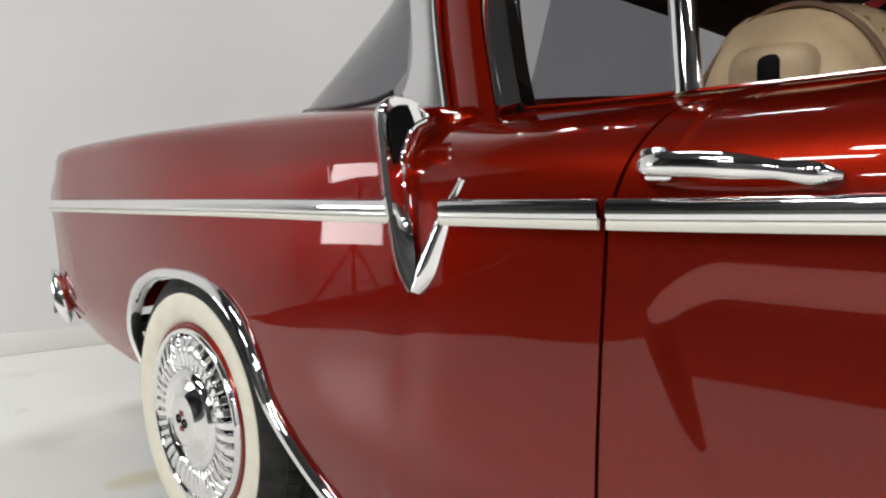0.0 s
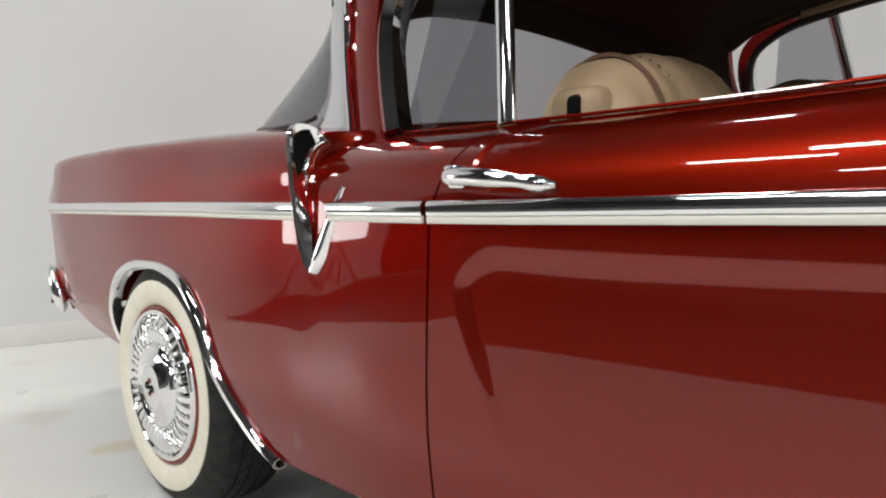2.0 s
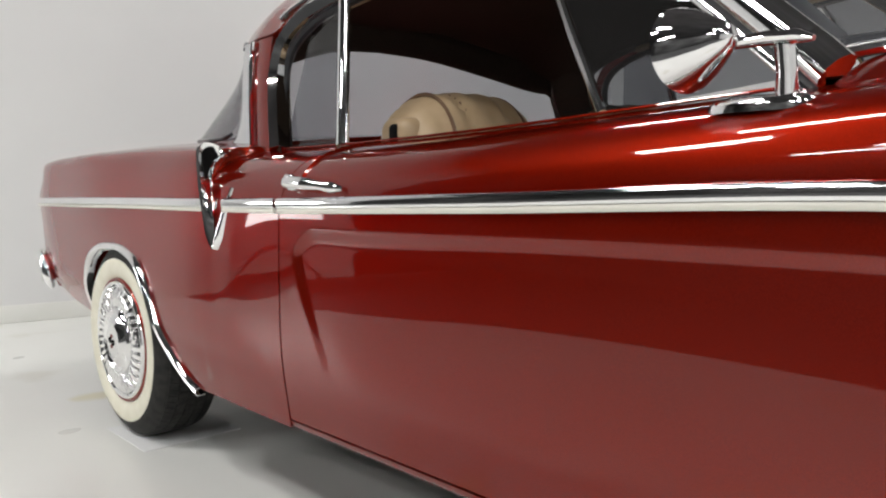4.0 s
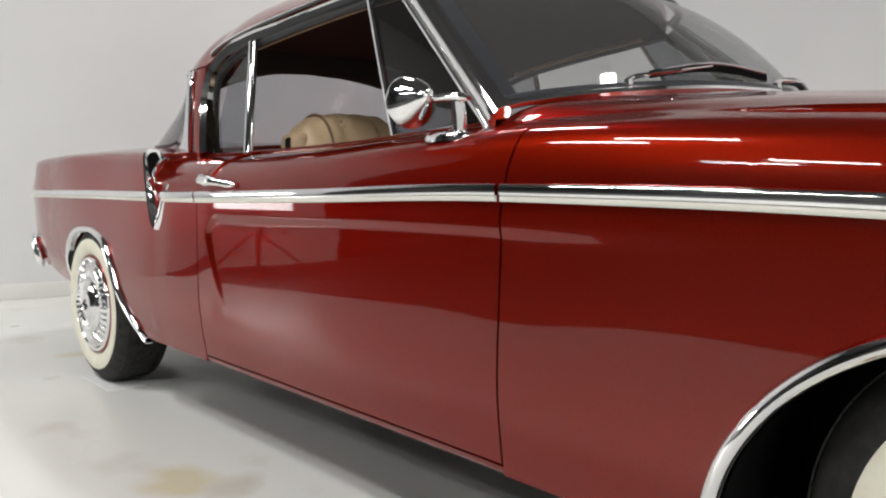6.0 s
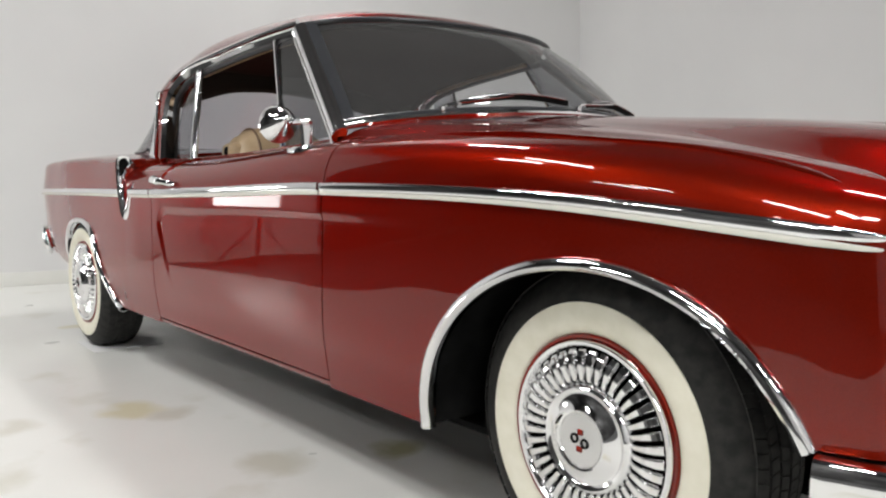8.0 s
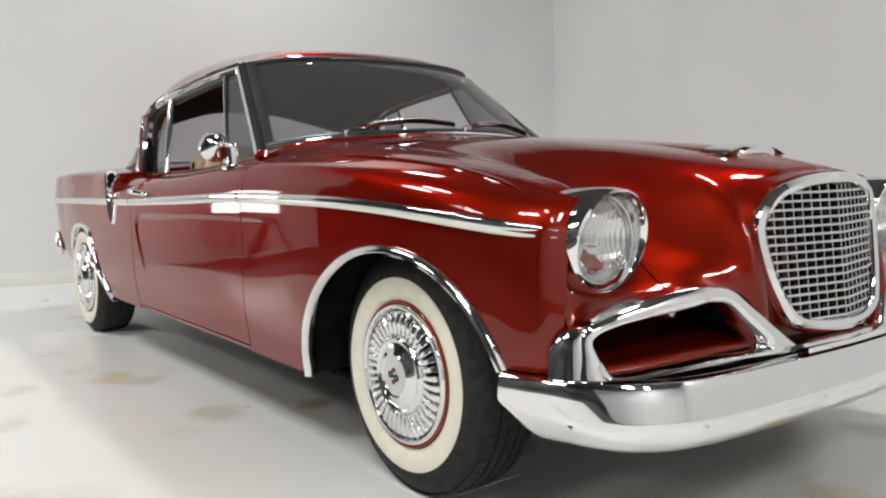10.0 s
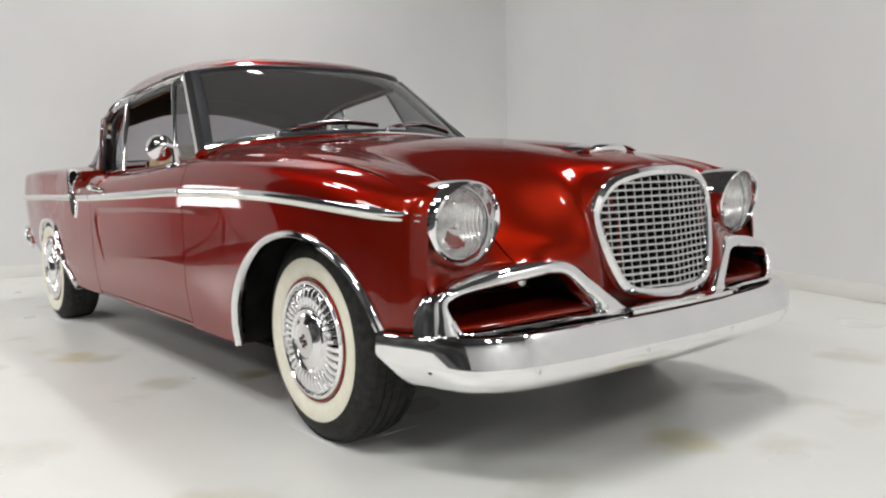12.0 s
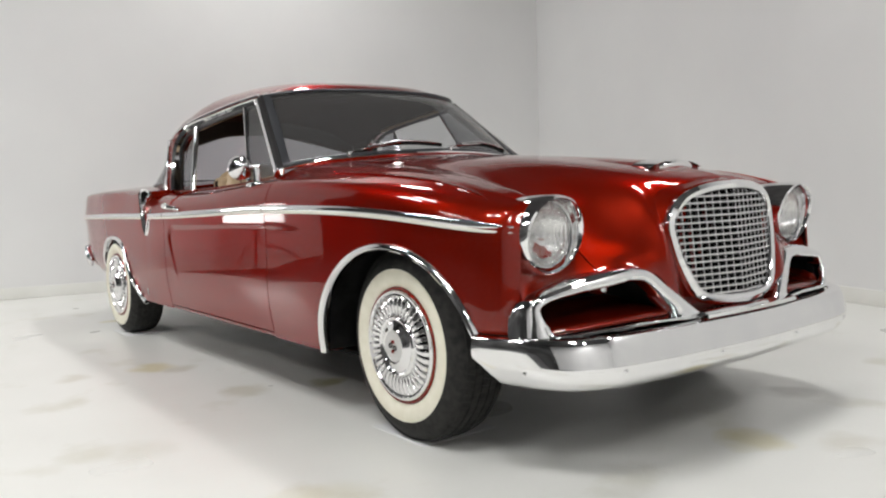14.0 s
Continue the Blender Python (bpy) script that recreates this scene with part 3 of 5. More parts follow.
# Rear deck and tail.
deck = []
for x in np.linspace(-1.08, 0.62, 30):
    z = side_z(x)
    w1, z1 = z[7], z[8]
    drop = 0.05 * max(0, (-0.8 - x) / 0.28) ** 2
    deck.append([(x, -w1 * (1 - s), z1 + 0.035 * (1 - (1 - s) ** 2) - drop * s) for s in np.linspace(0, 2, 25)])
solid(part("trunk_lid", sheet(tail_cut(deck)), PAINT, car, "candy red rear deck"), 0.01)
tail = []
for w, z in section(-1.08)[::10]:
    tail.append([(-1.08 - 0.05 * (1 - (2 * s - 1) ** 4), -w + 2 * w * s, z) for s in np.linspace(0, 1, 13)])
solid(part("tail_panel", sheet(tail_cut(tail)), PAINT, car, "red tail panel"), 0.01)

# Dark inner body: floor pan, wheel housings.
part("floor_pan", box((0.42, -0.72, 0.222), (2.72, 0.72, 0.238)), BLACK, car, "black underside")
part("floor_pan", box((2.72, -0.50, 0.222), (3.45, 0.50, 0.238)), BLACK, car, "black underside")
part("rear_floor_pan", box((-0.95, -0.60, 0.34), (0.30, 0.60, 0.37)), BLACK, car, "black underside")
for cx, rr in ((0.0, 0.40), (AXLE, 0.43)):
    bm = bmesh.new()
    rows = [[(cx + rr * math.cos(a), y, 0.30 + rr * math.sin(a)) for y in (-0.82, -0.55)] for a in np.linspace(0.20 if cx < 1 else 0.45, math.pi - (0.75 if cx < 1 else -0.1), 24)]
    for sgn in (1, -1):
        rs = [[(x, y * sgn, z) for x, y, z in r] for r in rows]
        h = part("wheel_housing", sheet(rs, flip=sgn > 0), BLACK, car, "black inner wheel housing")
        solid(h, 0.006, False)
        disc = bmesh.new()
        disc.faces.new([disc.verts.new((x, -0.55 * sgn, z)) for x, y, z in (r[0] for r in rows)])
        solid(part("wheel_housing", disc, BLACK, car), 0.006, False)

# ---- chrome on the side ----


def along_side(x, z, out=0.0):
    return (x, -(side_at(x, z) + out), z)


STRIP = table((-1.06, 0.716), (-0.4, 0.728), (0.2, 0.736), (0.65, 0.740), (1.02, 0.745), (1.6, 0.760), (2.24, 0.778), (2.7, 0.776), (3.1, 0.762), (3.4, 0.737), (3.60, 0.716))


def strip_piece(x0, x1, taper=0.0):
    def make(lo, hi, out, n=24):
        xs = np.linspace(x0, x1, n)
        path = [along_side(x, STRIP(x)[0] + (lo + hi) / 2, 0.002) for x in xs]
        k = [1.0 if not taper else max(0.15, min(1, (x1 - x) / taper) ** 0.6) for x in xs]
        h = (hi - lo) / 2
        return sweep(path, [(-out * 0.88, -h), (-out * 0.97, -h * 0.7), (-out, -h * 0.2), (-out, h * 0.35), (-out * 0.85, h * 0.72), (-out * 0.45, h), (0.004, h), (0.004, -h)], scale=k)
    for o in both_bm("side_molding", lambda: make(-0.004, 0.017, -0.012), CHROME, car, "chrome side molding"):
        o.name = "side_molding"
    both_bm("molding_insert", lambda: make(-0.015, -0.004, -0.009), IVORY, car, "ivory lower strip of the molding")


strip_piece(-1.05, 0.672)
strip_piece(0.768, DOOR_REAR - 0.005)
strip_piece(DOOR_REAR + 0.006, DOOR_FRONT - 0.003)
strip_piece(DOOR_FRONT + 0.008, 3.585, 0.10)

for arch, wide in ((REAR_ARCH, 0.026), (FRONT_ARCH, 0.028)):
    def arch_trim(out0=0.012):
        pts = spline(arch, 60)
        rows = []
        for i in range(len(pts)):
            a, b = pts[max(i - 1, 0)], pts[min(i + 1, len(pts) - 1)]
            t = (b - a) / np.linalg.norm(b - a)
            nrm = np.array([-t[1], t[0]])
            row = []
            for off, out in ((-0.016, -0.016), (-0.0175, -0.004), (-0.015, 0.007), (-0.009, 0.012), (-0.002, 0.010), (0.003, 0.004), (0.004, -0.002)):
                q = pts[i] + nrm * off
                row.append((q[0], -(side_at(q[0], max(q[1], 0.26)) + out), q[1]))
            rows.append(row)
        return sheet(rows, flip=True)
    for o in both_bm("arch_molding", arch_trim, CHROME, car, "chrome wheel arch molding"):
        solid(o, 0.003)

# ---- wheels ----


def fin_mesh():
    fins = bmesh.new()
    prof = [(0.101, -0.006), (0.108, -0.016), (0.135, -0.0195), (0.156, -0.0165), (0.166, -0.008)]
    vs = []
    for r, h in prof:
        k = 0.55 + 0.45 * (r - 0.10) / 0.066
        vs.append([fins.verts.new(q) for q in ((r, 0.022, -0.0092 * k), (r, h + 0.004, -0.0086 * k), (r, h, -0.0062 * k), (r, h, 0.0062 * k), (r, h + 0.004, 0.0086 * k), (r, 0.022, 0.0092 * k))])
    for p, q in zip(vs, vs[1:]):
        for j in range(5):
            fins.faces.new((p[j], p[j + 1], q[j + 1], q[j]))
    fins.faces.new(vs[-1])
    bmesh.ops.recalc_face_normals(fins, faces=fins.faces)
    me = bpy.data.meshes.new("fin")
    fins.to_mesh(me)
    fins.free()
    me.materials.append(CHROME)
    return me


FIN = fin_mesh()


def wheel(x, y, parent, radius):
    """A wheel whose outer face looks to -y before it is turned. The whitewall and cover are alike on all; the tyre's radius is given."""
    side = -1 if y < 0 else 1
    drum = lathe([(0.001, 0.05), (0.15, 0.05), (0.185, 0.04), (0.185, 0.17), (0.15, 0.18), (0.001, 0.18)], 40)
    out = [("wheel", drum, BLACK, "", True)]
    g = radius - 0.254
    tyre = [(0.188, 0.012), (0.198, 0.004), (0.225, -0.006), (0.252, -0.007), (0.254 + 0.20 * g, -0.004), (0.254 + 0.45 * g, 0.004), (0.254 + 0.68 * g, 0.015), (0.254 + 0.84 * g, 0.026),
            (radius - 0.006, 0.038), (radius - 0.0045, 0.05), (radius - 0.004, 0.1), (radius - 0.0045, 0.15), (radius - 0.009, 0.168), (0.254 + 0.6 * g, 0.185), (0.25, 0.2), (0.20, 0.19)]
    out.append(("tyre", lathe(tyre, 120), RUBBER, "black radial tyre", True))
    white = [(0.190, 0.006), (0.194, 0.000), (0.202, -0.005), (0.218, -0.010), (0.236, -0.0115), (0.248, -0.010), (0.2535, -0.0085), (0.2545, -0.0045)]
    out.append(("whitewall", lathe(white, 120), WHITEWALL, "wide ivory whitewall band", True))
    rim = [(0.196, 0.012), (0.195, 0.000), (0.1915, -0.006), (0.186, -0.005), (0.181, 0.006), (0.174, 0.02)]
    out.append(("rim", lathe(rim, 96), PAINT, "red painted rim edge", True))
    # outer flange, sunken floor under the fins, then a broad domed hub
    cover = [(0.1845, 0.004), (0.1835, -0.009), (0.180, -0.013), (0.174, -0.0125), (0.168, -0.004), (0.164, 0.010), (0.160, 0.024), (0.108, 0.026), (0.106, 0.006),
             (0.104, -0.010), (0.100, -0.020), (0.094, -0.024), (0.088, -0.022), (0.085, -0.019), (0.080, -0.0195), (0.060, -0.031), (0.056, -0.0335), (0.052, -0.0325), (0.050, -0.029), (0.001, -0.029)]
    out.append(("wheel_cover", lathe(cover, 96), CHROME, "chrome turbine wheel cover", True))
    plate = lathe([(0.0495, -0.0285), (0.049, -0.0312), (0.025, -0.0325), (0.001, -0.033)], 48)
    out.append(("hub_plate", plate, SATIN, "satin silver plate in the hub", True))
    # black ring over the sunken floor, put in as the shade between fins
    back = lathe([(0.165, 0.022), (0.106, 0.022)], 48)
    out.append(("fin_shade", back, BLACK, "black ring for the shade behind the fins", True))
    # small emblem: two dark rings between red marks
    for px_, pz, mat in ((-0.012, 0.003, BLACK), (0.012, -0.003, BLACK)):
        bm = lathe([(0.0095, -0.031), (0.0095, -0.0352), (0.0052, -0.0352), (0.0052, -0.031)], 20)
        for v in bm.verts:
            v.co += Vector((px_, 0, pz))
        out.append(("emblem", bm, mat, "", False))
    for px_, pz in ((0.001, 0.016), (-0.001, -0.016)):
        bm = box((px_ - 0.007, -0.0352, pz - 0.0055), (px_ + 0.007, -0.031, pz + 0.0055), 0.0015, 1)
        out.append(("emblem", bm, PAINT, "red emblem mark", False))
    # tread: five ribs round the tyre, cut by narrow slanted sipes
    tread = bmesh.new()
    for k, (h, wd) in enumerate(((0.036, 0.026), (0.067, 0.024), (0.098, 0.026), (0.129, 0.024), (0.160, 0.026))):
        cuts = 84
        for i in range(cuts):
            a0 = 2 * math.pi * (i + 0.045) / cuts + (k % 2) * 0.02
            a1 = 2 * math.pi * (i + 0.955) / cuts + (k % 2) * 0.02
            lo, hi = radius - 0.010, radius - 0.001 * (k in (0, 4))
            sk = 0.016 if k % 2 else -0.016
            drop = 0.006
            vs = [tread.verts.new((r * math.cos(a), y0, r * math.sin(a))) for r in (lo, hi) for a, y0 in
                  ((a0, h - wd / 2), (a1, h - wd / 2), (a1 + sk, h + wd / 2), (a0 + sk, h + wd / 2))]
            if k in (0, 4):
                for v in (vs[4:6] if k == 0 else vs[6:]):
                    v.co.x, v.co.z = v.co.x * (1 - drop / radius), v.co.z * (1 - drop / radius)
            tread.faces.new(vs[4:])
            for j in range(4):
                tread.faces.new((vs[j], vs[(j + 1) % 4], vs[4 + (j + 1) % 4], vs[4 + j]))
    bmesh.ops.recalc_face_normals(tread, faces=tread.faces)
    out.append(("tread", tread, RUBBER, "worn tyre tread", False))
    first = None
    for name, bm, mat, label, smooth in out:
        for v in bm.verts:
            v.co = Vector((x + v.co.x, y - side * v.co.y, radius + v.co.z))
        if side > 0:
            bmesh.ops.reverse_faces(bm, faces=bm.faces[:])
        ob = part(name, bm, mat, first or parent, label, smooth)
        if name == "tread":
            tagged(ob, kind="stuff")
        first = first or ob
    for i in range(40):
        fin = mesh_part("turbine_fin", FIN, None, None, "", True)
        fin.parent = first
        fin.matrix_world = Matrix.Translation((x, y, radius)) @ Matrix.Rotation(math.pi if side > 0 else 0, 4, "Z") @ Matrix.Rotation(2 * math.pi * (i + 0.3) / 40, 4, "Y")
    return first


for x, y, radius in ((-0.020, -0.834, 0.308), (-0.020, 0.834, 0.308), (AXLE, -0.790, 0.3265), (AXLE, 0.790, 0.3265)):
    wheel(x, y, car, radius)
for x, y in ((0.015, 0.70), (0.015, -0.70), (2.98, 0.62), (2.98, -0.62)):
    bm = box((x - 0.155, y - 0.155, 0.0005), (x + 0.155, y + 0.155, 0.0025))
    bm.normal_update()
    tagged(part("floor_card", bm, PAPER, smooth=False), "square white card under a tyre on the floor", "card", "cards under the tyres")

# ---- roof, pillars, glass ----
# Side rail of the roof from the windscreen's upper corner back to the foot of the rear pillar: (x, half width, z)
RAIL = [(1.610, 0.568, 1.311), (1.40, 0.592, 1.298), (1.10, 0.612, 1.272), (0.88, 0.628, 1.246), (0.73, 0.641, 1.212), (0.655, 0.650, 1.172), (0.57, 0.652, 1.166), (0.45, 0.620, 1.168)]
# Rear pillar by height: (z, front edge, back edge, back edge of the bright panel, half width)
PILLAR = table((0.866, 0.712, 0.612, 0.40, 0.708), (0.90, 0.700, 0.600, 0.455, 0.701), (0.97, 0.672, 0.575, 0.482, 0.686), (1.06, 0.648, 0.550, 0.466, 0.668), (1.14, 0.645, 0.540, 0.455, 0.654), (1.19, 0.655, 0.540, 0.45, 0.646))
WIND_TOP = table((0.0, 1.79, 1.328), (0.2, 1.78, 1.327), (0.4, 1.735, 1.322), (0.5, 1.682, 1.315), (0.565, 1.610, 1.305))
WIND_LOW = table((0.0, 2.262, 0.996), (0.2, 2.242, 0.993), (0.4, 2.188, 0.982), (0.55, 2.132, 0.968), (0.66, 2.080, 0.952), (0.70, 2.062, 0.944))
ROOF_MID = table((-0.30, 1.02), (0.0, 1.21), (0.20, 1.318), (0.55, 1.392), (0.9, 1.415), (1.3, 1.406), (1.6, 1.378), (1.70, 1.362), (1.76, 1.346), (1.80, 1.328))


def roof_sheet():
    """Rows from the front edge back, columns from side to side."""
    rail = spline(RAIL, 48)
    rows = []
    for i in range(48):
        s = i / 47
        xr, wr, zr = rail[i]
        xm = 1.80 + (0.20 - 1.80) * s
        zm = float(ROOF_MID(xm)[0])
        row = []
        for k in np.linspace(-1, 1, 41):
            a = abs(k)
            round_ = 1 - a ** 4.0
            x = xr + (xm - xr) * (1 - a ** 2)
            z = zr + (zm - zr) * round_ + 0.010 * (1 - a ** 8)
            row.append((x, k * wr, z))
        rows.append(row)
    return rows


roof_rows = roof_sheet()
solid(part("roof", sheet(roof_rows, flip=True), PAINT, car, "candy red roof"), 0.02)
head = [[(x - (0.03 if i == 0 else 0), y * 0.96, z - 0.035) for x, y, z in row] for i, row in enumerate(roof_rows)]
solid(part("headliner", sheet(head, flip=True), HEADLINER, car, "brown cloth headliner"), 0.008, False)

# Rear pillar: painted band outside, bright panel behind it.
PZ = np.linspace(0.866, 1.160, 30)
red, sail, bead = [], [], []
for z in PZ:
    f, b, s, w = PILLAR(z)
    red.append([(f + (b - f) * k, -(w + 0.004 + 0.006 * math.sin(math.pi * k) - 0.012 * k), z) for k in np.linspace(0, 1, 8)])
    sail.append([(b - 0.004 + (s - b) * k, -(w - 0.008 - 0.014 * k ** 1.5 + 0.006 * math.sin(math.pi * k)), z) for k in np.linspace(0, 1, 8)])
    bead.append((b, -(w + 0.000), z))
both("rear_pillar", red, PAINT, car, "red painted rear pillar", 0.02, flip=False)
both("sail_panel", sail, STEEL, car, "bright metal panel beside the rear window", 0.012, flip=False)
both_bm("pillar_molding", lambda: sweep(bead, circle(0.007, 8)), CHROME, car, "chrome bead on the pillar")
# Rear window, wrapped round.
g_low = spline([(0.475, -0.668, 0.955), (0.445, -0.676, 0.922), (0.30, -0.668, 0.910), (0.13, -0.622, 0.915), (-0.10, -0.48, 0.93), (-0.25, -0.28, 0.94), (-0.32, 0.0, 0.945)], 26)
g_top = spline([(0.462, -0.630, 1.15), (0.450, -0.622, 1.165), (0.42, -0.595, 1.172), (0.38, -0.54, 1.19), (0.31, -0.40, 1.235), (0.23, -0.2, 1.285), (0.20, 0.0, 1.30)], 26)
rear_glass = []
for a, b in list(zip(g_top, g_low)) + [((p[0], -p[1], p[2]), (q[0], -q[1], q[2])) for p, q in list(zip(g_top, g_low))[-2::-1]]:
    a, b = Vector(a), Vector(b)
    rear_glass.append([tuple(a.lerp(b, s) + Vector((-0.03, 0, 0.04)) * (s * (1 - s)) * (1 - abs(a.y) / 0.61)) for s in np.linspace(0, 1, 9)])
rg = part("rear_window", sheet(rear_glass), DARKPANE, car, "dark tinted wraparound rear window")
rg.visible_shadow = False
# Dark cloth over the inside of the rear window's upper edge and of the rear pillars.
valance = [[(p[0] + 0.035, p[1] * 0.955, p[2] + 0.025 - 0.105 * s) for s in np.linspace(0, 1, 5)] for p in [tuple(r[0]) for r in rear_glass]]
solid(part("rear_headliner", sheet(valance), HEADLINER, car, "brown cloth above the rear window inside"), 0.006, False)
lining = [[(f + 0.012 - (f - c - 0.03) * k, -(w - 0.045), z) for k in np.linspace(0, 1, 6)] for z, (f, b, c, w) in ((z, PILLAR(z)) for z in np.linspace(0.87, 1.175, 12))]
both("pillar_lining", lining, HEADLINER, car, "brown lining inside the rear pillar", 0.008)
part("rear_window_gasket", sweep([r[-1] for r in rear_glass[1:-1]], circle(0.0055, 8)), GASKET, car)
part("rear_window_gasket", sweep([r[0] for r in rear_glass], circle(0.008, 8)), GASKET, car)

# Windscreen.
ws = np.concatenate([-np.linspace(1, 0, 16), np.linspace(0, 1, 16)[1:]])


def screen(k, s):
    """A point of the windscreen: k from side to side, s from top to bottom."""
    a = abs(k)
    xt, zt = WIND_TOP(a * 0.565)
    xl, zl = WIND_LOW(a * 0.70)
    p = Vector((xt, math.copysign(a * 0.565, k), zt)).lerp(Vector((xl, math.copysign(a * 0.70, k), zl)), s)
    return p + Vector((0.03, 0, 0.035)) * 4 * s * (1 - s) * (1 - a ** 3)


wind = [[tuple(screen(k, s)) for s in np.linspace(0.03, 0.985, 14)] for k in ws]
wg = part("windshield", sheet(wind, flip=True), PANE, car, "curved tinted windshield")
wg.visible_shadow = False


# Rubber surround, a wide band at the sides.
for sgn in (-1, 1):
    rows = []
    for s in np.linspace(0.04, 1.0, 20):
        edge = screen(sgn, s)
        inner = screen(sgn * 0.948, min(max(s, 0.05), 0.97))
        out = Vector((0.006, sgn * 0.004, 0.006))
        rows.append([tuple(edge + out), tuple(edge.lerp(inner, 0.5) + out * 1.5), tuple(inner + out)])
    solid(part("windshield_surround", sheet(rows, flip=sgn > 0), GASKET, car, "charcoal windshield surround"), 0.012)
low_edge = [tuple(screen(k, 0.992) + Vector((0.004, 0, 0.002))) for k in ws]
top_edge = [tuple(screen(k, 0.03) + Vector((0.006, 0, 0.004))) for k in ws]
part("windshield_gasket", sweep(top_edge, circle(0.009, 8)), GASKET, car)
part("windshield_gasket", sweep([tuple(Vector(p) + Vector((-0.006, 0, 0.006))) for p in low_edge], circle(0.010, 8)), GASKET, car)
part("windshield_molding", sweep([tuple(Vector(p) + Vector((0.01, 0, -0.004))) for p in low_edge], circle(0.009, 8)), CHROME, car, "chrome molding under the windshield")
part("windshield_molding", sweep([tuple(screen(k, 0.0) + Vector((0.004, 0, 0.0))) for k in ws], circle(0.007, 8)), CHROME, car, "chrome molding over the windshield")

# Front pillars: two bright strips over a dark core.


def a_pillar(k0, k1, r, lift):
    pts = []
    for s in np.linspace(0.06, 1.055, 16):
        e = screen(-1, min(max(s, 0), 1)) + (Vector((0.425, -0.135, -0.385)) * (s - min(max(s, 0), 1)))
        pts.append(tuple(e + Vector((k0, -lift, k1))))
    return sweep(pts, circle(r, 10, r * 0.7), up=(0.4, -1, 0.2))


both_bm("front_pillar", lambda: a_pillar(-0.022, -0.016, 0.024, 0.0), GASKET, car, "charcoal front pillar")
both_bm("front_pillar_molding", lambda: a_pillar(-0.008, 0.000, 0.028, 0.012), CHROME, car, "chrome front pillar molding")
both_bm("front_pillar_molding", lambda: a_pillar(-0.038, -0.026, 0.010, 0.010), CHROME, car, "chrome vent window molding")
# Drip rail and bright window frame.
rail_pts = [(x, -(w + 0.012), z - 0.002) for x, w, z in spline(RAIL[:6], 40)]
both_bm("drip_rail", lambda: sweep(rail_pts[:38], circle(0.008, 8)), CHROME, car, "chrome drip rail")
FRAME = [(1.600, 0.574, 1.284), (1.40, 0.598, 1.270), (1.10, 0.618, 1.244), (0.92, 0.632, 1.222), (0.79, 0.643, 1.192), (0.705, 0.654, 1.135), (0.688, 0.668, 1.06), (0.712, 0.688, 0.96), (0.748, 0.708, 0.870)]
frame_pts = [(x, -(w + 0.004), z) for x, w, z in spline(FRAME, 60)]
both_bm("window_frame", lambda: sweep(frame_pts, [(-0.010, -0.014), (0.010, -0.014), (0.012, 0.006), (0.0, 0.013), (-0.012, 0.006)], up=(0, -1, 0.2), scale=[1 + 0.8 * ease((i - 24) / 14) for i in range(60)]), CHROME, car, "chrome side window frame")
inner_pts = [(x + 0.012, -(w - 0.010), z - 0.020) for x, w, z in spline(FRAME, 60)]
both_bm("window_seal", lambda: sweep(inner_pts, circle(0.012, 8)), GASKET, car, "black window seal")
# Division post between quarter and door windows, vent window post.
both_bm("division_post", lambda: sweep([(0.938, -0.634, 1.226), (0.972, -0.668, 1.05), (1.004, -0.700, 0.872)], circle(0.0175, 14, 0.013), up=(0, -1, 0.2)), CHROME, car, "chrome division post")
both_bm("vent_post", lambda: sweep([(1.480, -0.594, 1.262), (1.600, -0.647, 1.06), (1.710, -0.698, 0.897)], circle(0.0085, 8)), CHROME, car, "bright vent window post")
both_bm("belt_molding", lambda: sweep([(x, -(side_z(x)[7] - 0.004), side_z(x)[8] + 0.004) for x in np.linspace(0.76, 2.03, 30)], circle(0.003, 8)), PAINT, car)


both_bm("rail_lining", lambda: sweep([(x, -(w - 0.026), z - 0.020) for x, w, z in spline(RAIL[:6], 24)], circle(0.019, 10)), HEADLINER, car, "dark lining along the roof rail inside")
both_bm("window_header", lambda: sweep([(x, -(w - 0.035), z - 0.042) for x, w, z in spline(RAIL[:4], 20)][2:], circle(0.010, 8)), TAN, car, "tan trim above the window inside")


def pane(corners, name, label, mat=DARKPANE, n=8):
    a, b, c, d = (Vector(q) for q in corners)
    rows = [[tuple(a.lerp(b, u).lerp(d.lerp(c, u), v)) for v in np.linspace(0, 1, n)] for u in np.linspace(0, 1, n)]
    for o in both(name, rows, mat, car, label):
        o.visible_shadow = False


pane([(0.75, -0.692, 0.875), (0.998, -0.690, 0.875), (0.936, -0.628, 1.216), (0.80, -0.632, 1.175)], "quarter_window", "tinted quarter window")
pane([(1.715, -0.692, 0.897), (2.02, -0.690, 0.925), (1.61, -0.580, 1.265), (1.485, -0.590, 1.256)], "vent_window", "dark tinted vent window", VENTPANE)

# ---- cabin ----
part("cabin_floor", box((0.1, -0.68, 0.24), (2.3, 0.68, 0.27)), HEADLINER, car, "brown cabin carpet")
both_bm("door_card", lambda: box((0.68, -0.70, 0.3), (2.05, -0.66, 0.86), 0.01), TAN, car, "tan inner door panel")
part("dashboard", box((1.80, -0.66, 0.62), (2.10, 0.66, 0.90), 0.05, 4), HEADLINER, car, "dark brown dashboard")
part("dashboard_top", box((1.95, -0.62, 0.88), (2.20, 0.62, 0.925), 0.02, 3), HEADLINER, car)
part("parcel_shelf", box((-0.15, -0.62, 0.83), (0.40, 0.62, 0.86), 0.01), HEADLINER, car, "brown parcel shelf")


